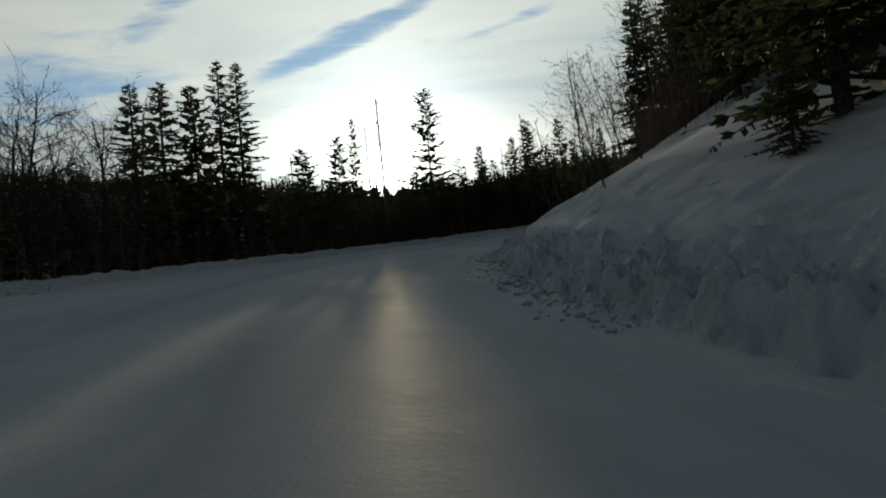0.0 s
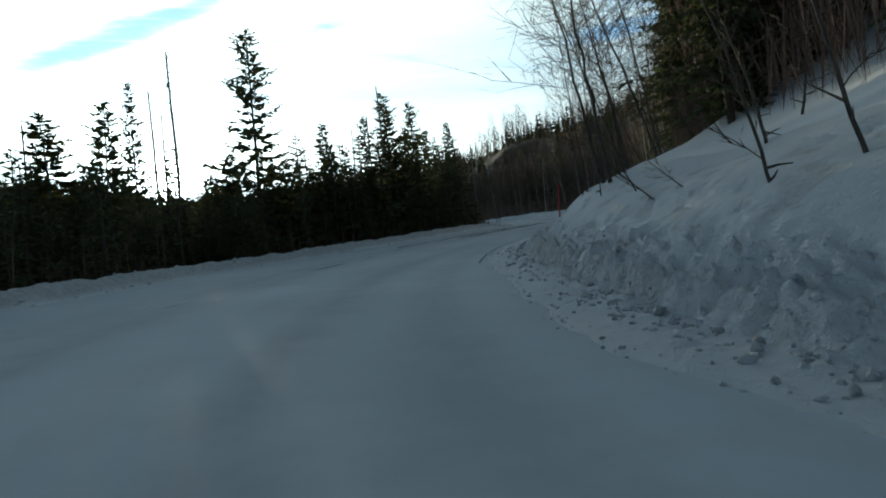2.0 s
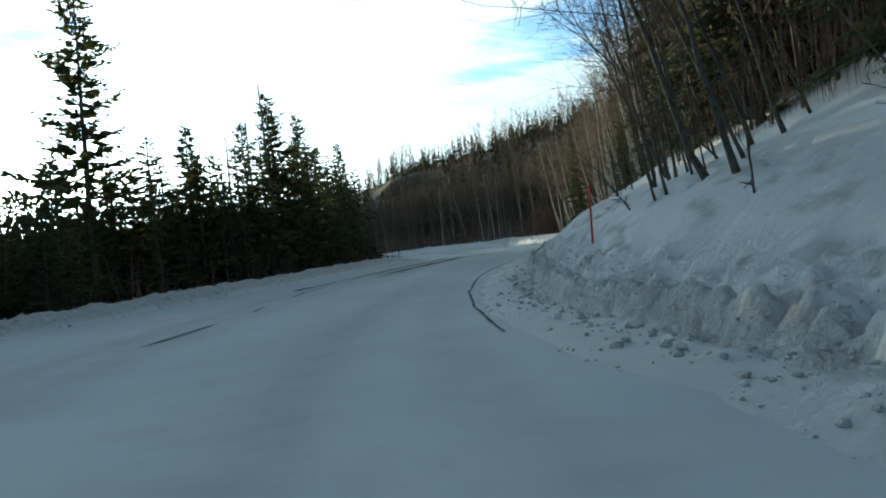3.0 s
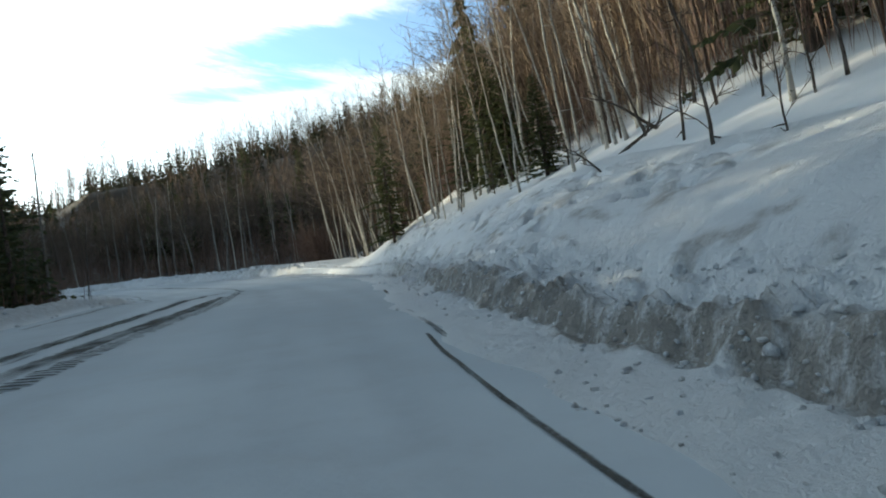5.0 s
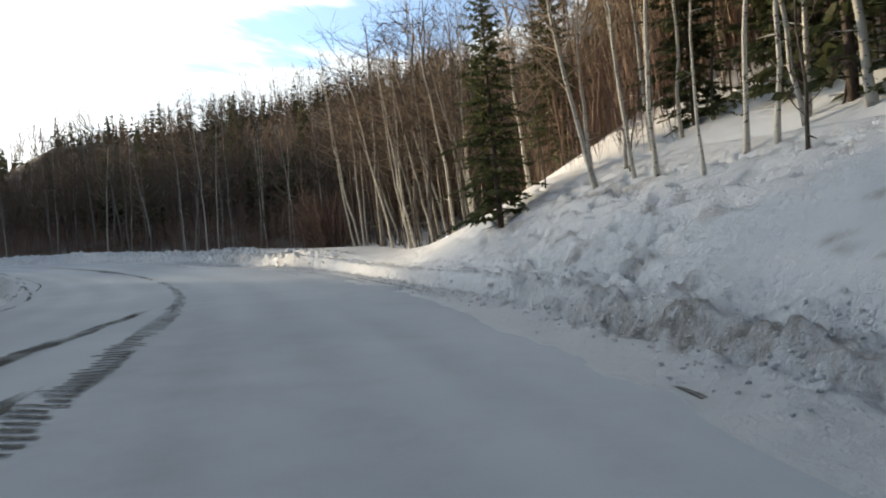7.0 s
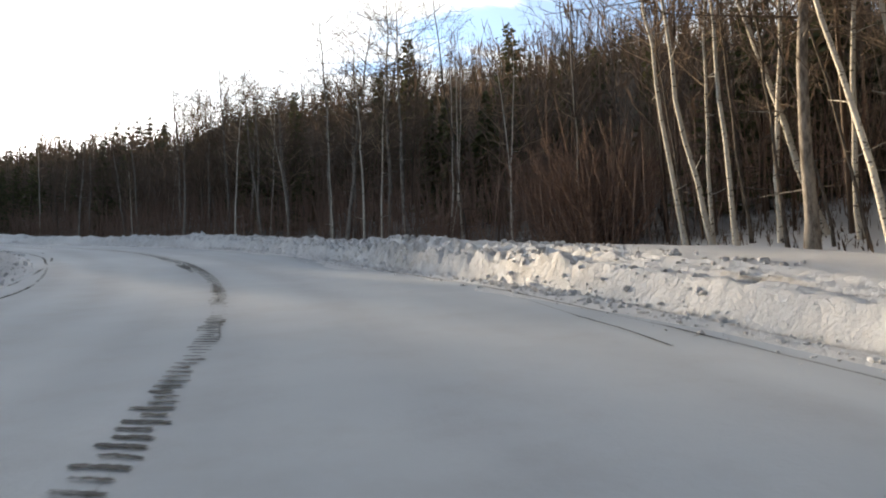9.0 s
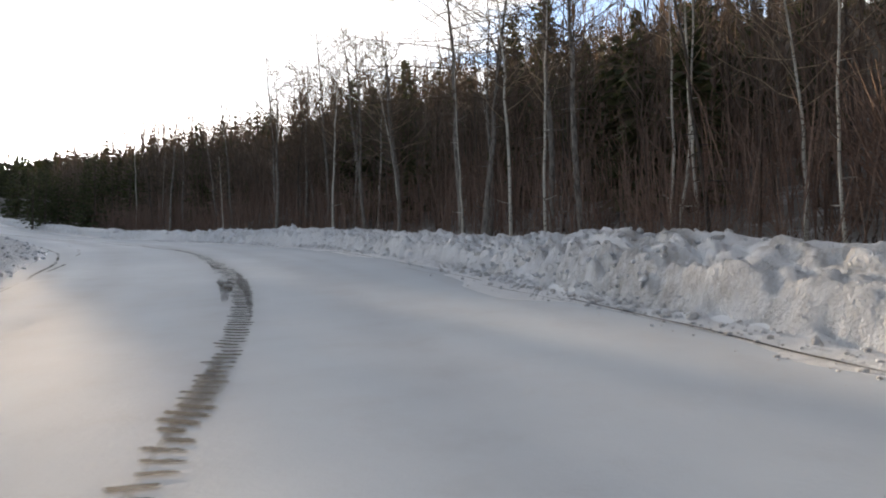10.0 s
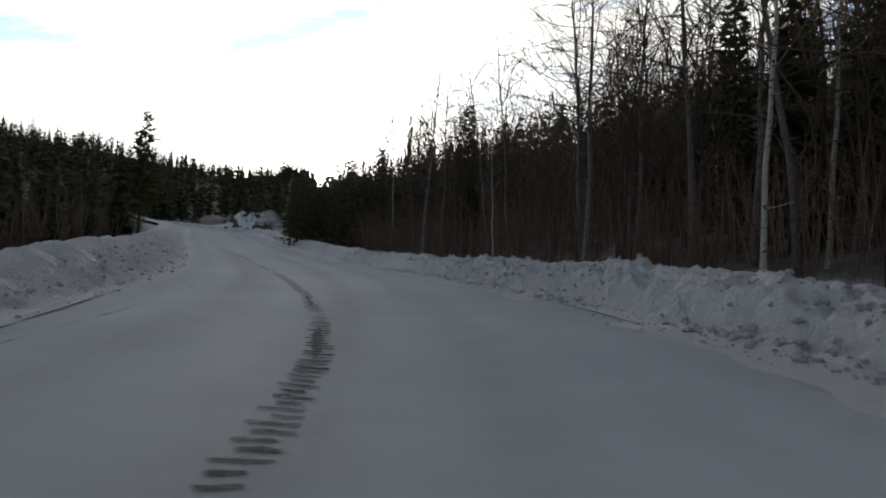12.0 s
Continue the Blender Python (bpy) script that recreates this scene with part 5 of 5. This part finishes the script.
for x, y in ((51.0, 100.2), (50.4, 101.0), (51.6, 101.6), (51.9, 100.6), (50.2, 99.6), (52.4, 101.4), (51.2, 102.2)):
    SHRUBS.place(x, y, rng.uniform(3.4, 4.4))
for x, y in band(44, 112, 190, lambda s: float(right_edge(s)) + 3.4 + rng.uniform(0, 5), 0.9):
    SHRUBS.place(x, y, rng.uniform(0.9, 2.2))

# low spruces right of the road before it turns out of sight
for x, y in ((36.2, 184.0), (37.4, 183.2), (38.6, 184.6), (36.8, 186.8), (38.0, 187.6), (39.4, 186.4), (36.0, 190.0), (37.2, 190.8), (38.6, 190.2), (35.4, 194.0), (36.6, 194.6), (38.0, 193.6), (40.2, 182.4), (41.0, 179.6), (40.0, 189.4)):
    WOOD_SPRUCES.place(x, y, rng.uniform(5.9, 6.6), wide=1.3)
# taller ones added behind the brush to block sun from the bank
for x, y in ((41.2, 180.6), (42.0, 178.4), (42.8, 181.8), (43.6, 177.2), (44.4, 180.2), (45.2, 176.4), (46.0, 179.0), (41.6, 184.4), (43.2, 185.0), (44.8, 183.4), (46.6, 182.4), (47.4, 177.0)):
    WOOD_SPRUCES.place(x, y, rng.uniform(8.0, 8.8), wide=1.2)

# inside the left-hand bend
INNER_CROWD = band(150, 106, 200, lambda s: float(left_edge(s)) - 4.5 - rng.uniform(0, 16), 1.1)
for x, y in band(34, 112, 205, lambda s: float(left_edge(s)) - 4.5 - rng.uniform(0, 9), 1.0):
    SHRUBS.place(x, y, rng.uniform(1.2, 2.6))
PINES.place(25.9, 173.0, 10.0, 1)


# ---- the far woods, uncountable ----
def far_wood(name, label, template, spots, heights, mat, seed):
    r = np.random.default_rng(seed)
    tv, tf = template
    n, k = len(spots), len(tv)
    ang = r.uniform(0, 2 * np.pi, n)
    c, s_ = np.cos(ang), np.sin(ang)
    hs = heights * (0.5 + 0.75 * r.uniform(0, 1, n) ** 0.8) * (1 + 0.22 * vnoise(spots[:, 0] / 13, spots[:, 1] / 13, seed))
    ws = hs * r.uniform(0.85, 1.2, n)
    v = tv[None] * np.stack([ws, ws, hs], 1)[:, None]
    x = v[..., 0] * c[:, None] - v[..., 1] * s_[:, None] + spots[:, 0:1]
    y = v[..., 0] * s_[:, None] + v[..., 1] * c[:, None] + spots[:, 1:2]
    zz = v[..., 2] + spots[:, 2:3]
    f = tf[None] + (np.arange(n) * k)[:, None, None]
    me = mesh_from(name, np.stack([x, y, zz], -1).reshape(-1, 3), f.reshape(-1, 3), (mat,), False)
    return tagged(new(name, me), label, "forest", kind="stuff")


def far_conifer(seed, tiers=10, per=4):
    r = np.random.default_rng(seed)
    st = Sticks()
    st.tube(np.array([(0, 0, -0.05), (0, 0, 0.95)]), [0.012, 0.003], 3)
    B, T, W, N = [], [], [], []
    for i in range(tiers):
        u = 0.08 + 0.9 * i / tiers
        for j in range(per):
            a = r.uniform(0, 6.28)
            ln = 0.175 * (1 - u) ** 0.7 * r.uniform(0.6, 1.25) + 0.012
            B.append((0, 0, u + r.uniform(-0.02, 0.03)))
            T.append((math.cos(a) * ln, math.sin(a) * ln, u - 0.25 * ln - r.uniform(0, 0.03)))
            W.append(0.014 + 0.68 * ln)
            N.append((-math.sin(a), math.cos(a), r.normal(0, 0.4)))
    st.sprays(B, T, W, N)
    return st.arrays()


def far_aspen(seed, limbs=20):
    r = np.random.default_rng(seed)
    st = Sticks()
    st.tube(np.array([(0, 0, -0.05), (r.normal(0, 0.02), r.normal(0, 0.02), 0.5), (r.normal(0, 0.03), r.normal(0, 0.03), 0.98)]), [0.0065, 0.0045, 0.002], 3)
    B, T, W, N = [], [], [], []
    for i in range(limbs):
        u = 0.3 + 0.65 * i / limbs
        a = r.uniform(0, 6.28)
        ln = (0.20 * (1 - u) ** 0.5 + 0.02) * r.uniform(0.6, 1.2)
        tip = np.array((math.cos(a) * ln * 0.7, math.sin(a) * ln * 0.7, u + ln))
        B.append((0, 0, u))
        T.append(tip)
        W.append(0.009)
        N.append((-math.sin(a), math.cos(a), 0.2))
        for _ in range(2):
            w = r.uniform(0.3, 0.95)
            b = np.array((0, 0, u)) * (1 - w) + tip * w
            B.append(b)
            T.append(b + r.normal(0, 0.035, 3) + (0, 0, 0.05))
            W.append(0.008)
            N.append(r.normal(0, 1, 3))
    st.sprays(B, T, W, N)
    return st.arrays()


def sector(count, az_lo, az_hi, r_lo, r_hi, seed, power=0.8):
    r = np.random.default_rng(seed)
    az = np.radians(r.uniform(az_lo, az_hi, count * 2))
    rr = r_lo + (r_hi - r_lo) * r.uniform(0, 1, count * 2) ** power
    x, y = 25 + rr * np.sin(az), 100 + rr * np.cos(az)
    s, d, _ = to_road(x, y)
    ok = (d > right_edge(s) + 26) | (d < left_edge(s) - 22) | ((s > 274) & (rr > 150))
    x, y = x[ok][:count], y[ok][:count]
    return np.stack([x, y, ground_level(x, y)], 1)


far_wood("distant_conifers", "dark spruce forest covering the far hillside", far_conifer(1), sector(2800, -62, 20, 42, 445, 201, 0.75), 9.5, FAR_NEEDLE, 211)
far_wood("distant_conifers", "dark spruces among the bare trees of the hillside", far_conifer(4), sector(800, 12, 125, 42, 330, 204, 0.9), 8.5, FAR_NEEDLE, 214)
far_wood("distant_conifers", "dark spruce forest over the shoulder of the hill", far_conifer(3), sector(420, 26, 62, 110, 235, 207, 0.8), 6.0, FAR_NEEDLE, 218)
far_wood("distant_conifers", "dark spruces along the far ridge line", far_conifer(2), sector(600, -62, 70, 395, 445, 202, 1.0), 9.5, FAR_NEEDLE, 212)
far_wood("distant_conifers", "dark spruces on the saddle of the far ridge", far_conifer(7), np.concatenate([sector(150, -12, -2.4, 405, 440, 205, 1.0), sector(50, 0.2, 7, 405, 440, 206, 1.0)]), 8.0, FAR_NEEDLE, 217)
far_wood("distant_aspens", "bare grey-brown aspen forest covering the hillside", far_aspen(3), sector(1300, 5, 120, 36, 250, 203, 0.9), 10.5, FAR_TWIG, 213)


def low_gap(spots):
    return spots[~in_gap(spots[:, 0], spots[:, 1])]


def near_poles(count, s_lo, s_hi, off, depth, seed, edge=right_edge, sign=1):
    r = np.random.default_rng(seed)
    s = r.uniform(s_lo, s_hi, count)
    d = edge(s) + sign * (off + depth * r.uniform(0, 1, count) ** 1.1)
    x, y, _z = on_road(s, d)
    return np.stack([x, y, ground_level(x, y)], 1)


far_wood("crowded_spruces", "dark spruces crowded behind the roadside aspens", far_conifer(8, 17, 7), near_poles(150, 94, 272, 14, 22, 231), 8.5, SPRUCE, 241)
far_wood("crowded_spruces", "dark spruces crowded on the wooded hillside", far_conifer(9, 17, 7), near_poles(130, 20, 96, 12, 22, 232), 11.0, SPRUCE, 242)
far_wood("crowded_spruces", "dark spruces crowded below the outer road edge", far_conifer(10, 17, 7), low_gap(near_poles(120, 20, 112, 12, 26, 233, left_edge, -1)), 9.5, SPRUCE, 243)
far_wood("crowded_spruces", "small dark spruces crowded behind the outer berm", far_conifer(11, 12, 5), near_poles(300, 112, 276, 6, 26, 234, left_edge, -1), 5.6, SPRUCE, 244)
def spots_on_ground(pairs):
    x, y = np.array(pairs).T
    return np.stack([x, y, ground_level(x, y)], 1)


far_wood("crowded_spruces", "dark spruces crowded behind the hillside trees", far_conifer(13, 24, 9), spots_on_ground(HILL_CROWD), 10.0, SPRUCE, 251)
far_wood("crowded_spruces", "dark spruces crowded among the roadside aspens", far_conifer(14, 22, 8), spots_on_ground(BEND_CROWD), 7.2, SPRUCE, 252)
far_wood("crowded_spruces", "dark spruces crowded on the inner side of the bend", far_conifer(15, 22, 8), spots_on_ground(INNER_CROWD), 5.0, SPRUCE, 253)
far_wood("crowded_spruces", "small dark spruces crowded below the outer berm", far_conifer(16, 22, 8), spots_on_ground(OUTER_CROWD), 6.2, SPRUCE, 254)
far_wood("young_aspens", "crowded thin bare young aspens filling the roadside wood", far_aspen(5, 20), near_poles(1100, 92, 230, 6.0, 27, 221), 8.6, FAR_TWIG, 215)
far_wood("young_aspens", "crowded thin bare young aspens on the wooded slope", far_aspen(6, 20), near_poles(420, 44, 100, 6, 24, 222), 7.0, FAR_TWIG, 216)


far_wood("crowded_spruces", "dark spruces crowded round the far end of the road", far_conifer(12, 12, 5), near_poles(90, 226, 276, 4.5, 22, 235), 7.0, SPRUCE, 245)


def thicket(name, label, count, s_lo, s_hi, d_of, height, mat, seed):
    """Fine upright brush too dense to count."""
    r = np.random.default_rng(seed)
    s = r.uniform(s_lo, s_hi, count)
    d = d_of(r, s)
    x, y, _z = on_road(s, d)
    z = ground_level(x, y)
    st = Sticks()
    base = np.stack([x, y, z - 0.1], 1)
    h = height * r.uniform(0.4, 1.2, count)
    tip = base + np.stack([r.normal(0, 0.14, count) * h, r.normal(0, 0.14, count) * h, h], 1)
    st.sprays(base, tip, np.full(count, 0.035) * r.uniform(0.6, 1.6, count), r.normal(0, 1, (count, 3)) * [1, 1, 0.1])
    for k in range(3):
        w = r.uniform(0.3, 0.9, count)[:, None]
        b = base * (1 - w) + tip * w
        st.sprays(b, b + (tip - base) * 0.25 + r.normal(0, 0.12, (count, 3)) * h[:, None], np.full(count, 0.022), r.normal(0, 1, (count, 3)))
    return tagged(new(name, st.mesh(name, mat, False)), label, "brush", kind="stuff")


thicket("undergrowth", "dense bare undergrowth between the aspen trunks", 14000, 88, 205, lambda r, s: right_edge(s) + 3.8 + 6.5 * np.exp(-((s - 104) / 7.0) ** 2) + r.uniform(0, 1, len(s)) ** 1.3 * 26, 3.6, BRUSH, 301)
thicket("undergrowth", "dense bare undergrowth on the wooded hillside", 8000, 24, 96, lambda r, s: right_edge(s) + 6.2 + r.uniform(0, 1, len(s)) ** 1.4 * 24, 3.0, BRUSH, 302)
thicket("bare_brush", "dense tangle of pale brown twigs among the hillside trees", 13000, 54, 100, lambda r, s: right_edge(s) + 7.0 + r.uniform(0, 1, len(s)) ** 1.2 * 16, 6.5, ASPEN_TWIG, 304)
thicket("bare_brush", "dense tangle of pale brown twigs behind the roadside aspens", 5000, 86, 120, lambda r, s: right_edge(s) + 10.0 + r.uniform(0, 1, len(s)) ** 1.2 * 14, 4.5, ASPEN_TWIG, 305)
thicket("undergrowth", "dense dark undergrowth below the outer road edge", 10000, 15, 215, lambda r, s: left_edge(s) - 4.0 - r.uniform(0, 1, len(s)) ** 1.2 * 26, 3.0, BRUSH, 303)

thicket("forest_litter", "fallen twigs and dead brush lying on the snow between the aspens", 2600, 94, 122, lambda r, s: right_edge(s) + 4.4 + r.uniform(0, 1, len(s)) * 9, 0.42, DARK_TWIG, 306)


# ---- small things ----
def pole_material():
    m, t, b = material("red_painted_pole", 0.45, 0.4)
    n = noise_tex(t, 9.0, 5, 0.6)
    t.links.new(mix_node(t, ramp_node(t, n, [(0.45, 0.0), (0.8, 1.0)]), (0.50, 0.030, 0.035), (0.30, 0.03, 0.03)), b.inputs["Base Color"])
    return m


POLE_RED = pole_material()


def snow_pole(x, y, h):
    z = float(ground_level(np.array([x]), np.array([y]))[0])
    root = new("snow_pole")
    st = Sticks()
    st.tube(np.array([(0, 0, -0.4), (0, 0, h * 0.5), (0, 0, h - 0.012), (0, 0, h)]), [0.026, 0.026, 0.025, 0.015], 12)
    shaft = new("shaft", st.mesh("shaft", POLE_RED))
    shaft.parent = root
    cap = Sticks()
    cap.tube(np.array([(0, 0, h - 0.002), (0, 0, h + 0.02), (0, 0, h + 0.03)]), [0.027, 0.025, 0.004], 12)
    top = new("cap", cap.mesh("cap", GREY_WOOD))
    top.parent = root
    root.matrix_basis = pose(x, y, z, 2.9, 4.1, 0)
    return tagged(root, "red roadside snow marker pole standing in the bank", "marker pole")


snow_pole(9.0, 43.7, 1.32)


def fallen_branch(x, y, length, turn, lift, label, seed, r0=0.05, forks=7):
    """A dead branch lying on or poking out of the snow."""
    r = np.random.default_rng(seed)
    z = float(ground_level(np.array([x]), np.array([y]))[0])
    root = new("fallen_branch")
    st = Sticks()
    lp = limb_path(r, (0, 0, -0.15), (1, 0, lift), length, -0.02, 7, 0.10)
    st.tube(lp, np.linspace(r0, 0.012, 7), 6)
    new("limb", st.mesh("limb", DARK_BARK)).parent = root
    for _ in range(forks):
        v = r.uniform(0.2, 0.95)
        b = np.array([np.interp(v, np.linspace(0, 1, 7), lp[:, k]) for k in range(3)])
        hd = np.array([r.uniform(0.2, 1), r.normal(0, 0.7), r.uniform(-0.2, 0.9)])
        st = Sticks()
        st.tube(limb_path(r, b, hd / np.linalg.norm(hd), length * r.uniform(0.15, 0.4), 0.0, 4, 0.18), np.linspace(r0 * 0.45, 0.006, 4), 4)
        new("twig", st.mesh("twig", DARK_BARK)).parent = root
    root.matrix_basis = pose(x, y, z, 0, 0, turn)
    return tagged(root, label, "branch", "dead branches on the snow")


fallen_branch(23.6, 57.6, 3.6, 10, 0.16, "weathered dead log leaning across the snow slope", 401, 0.08, 5)
fallen_branch(23.4, 58.4, 2.0, -60, 0.9, "grey dead branch propped upright in the snow", 402, 0.06, 4)
fallen_branch(24.6, 57.4, 1.9, 120, 0.9, "grey dead branch propped upright in the snow", 403, 0.05, 4)
for x, y in band(5, 20, 84, lambda s: float(right_edge(s)) + 2.2 + rng.uniform(0, 4), 2.0):
    fallen_branch(x, y, rng.uniform(0.7, 1.4), rng.uniform(0, 360), rng.uniform(0.5, 1.2), "bare dead branch sticking out of the snow slope", int(rng.integers(1, 9999)), 0.025, 6)


def rock(s, d, size, seed):
    """A weathered dark stone half sunk in the snow."""
    r = np.random.default_rng(seed)
    bm = bmesh.new()
    bmesh.ops.create_icosphere(bm, subdivisions=2, radius=1.0)
    stretch = r.uniform(0.7, 1.35, 3) * [1, 1, 0.7]
    for v in bm.verts:
        k = 1 + 0.35 * float(vnoise(np.array([v.co.x * 1.7 + seed]), np.array([v.co.y * 1.7 + v.co.z * 2.3]), seed)[0])
        v.co = [c * k * size * m for c, m in zip(v.co, stretch)]
    me = bpy.data.meshes.new("rock")
    bm.to_mesh(me)
    bm.free()
    me.materials.append(STONE)
    x, y, z = (float(v) for v in on_road(s, d))
    ob = new("rock", me)
    ob.matrix_basis = pose(x, y, z + float(bank_height(np.array([[s]]), np.array([[d]]))[0, 0]), 0, 0, r.uniform(0, 360))
    return tagged(ob, "dark weathered rock showing through the snow mound", "rock", "rocks on the snow mound")


STONE = bark_material("weathered_stone", (0.16, 0.15, 0.14), (0.06, 0.055, 0.05), 2.2, band=(1, 1, 1))
for k in range(22):
    rock(rng.uniform(232, 243), float(right_edge(239)) + rng.uniform(0.4, 3.6), rng.uniform(0.22, 0.60), 500 + k)
for k in range(12):
    x, y, _z = (float(v) for v in on_road(rng.uniform(231, 245), float(right_edge(239)) + rng.uniform(1.0, 4.5)))
    SHRUBS.place(x, y, rng.uniform(0.8, 1.6))
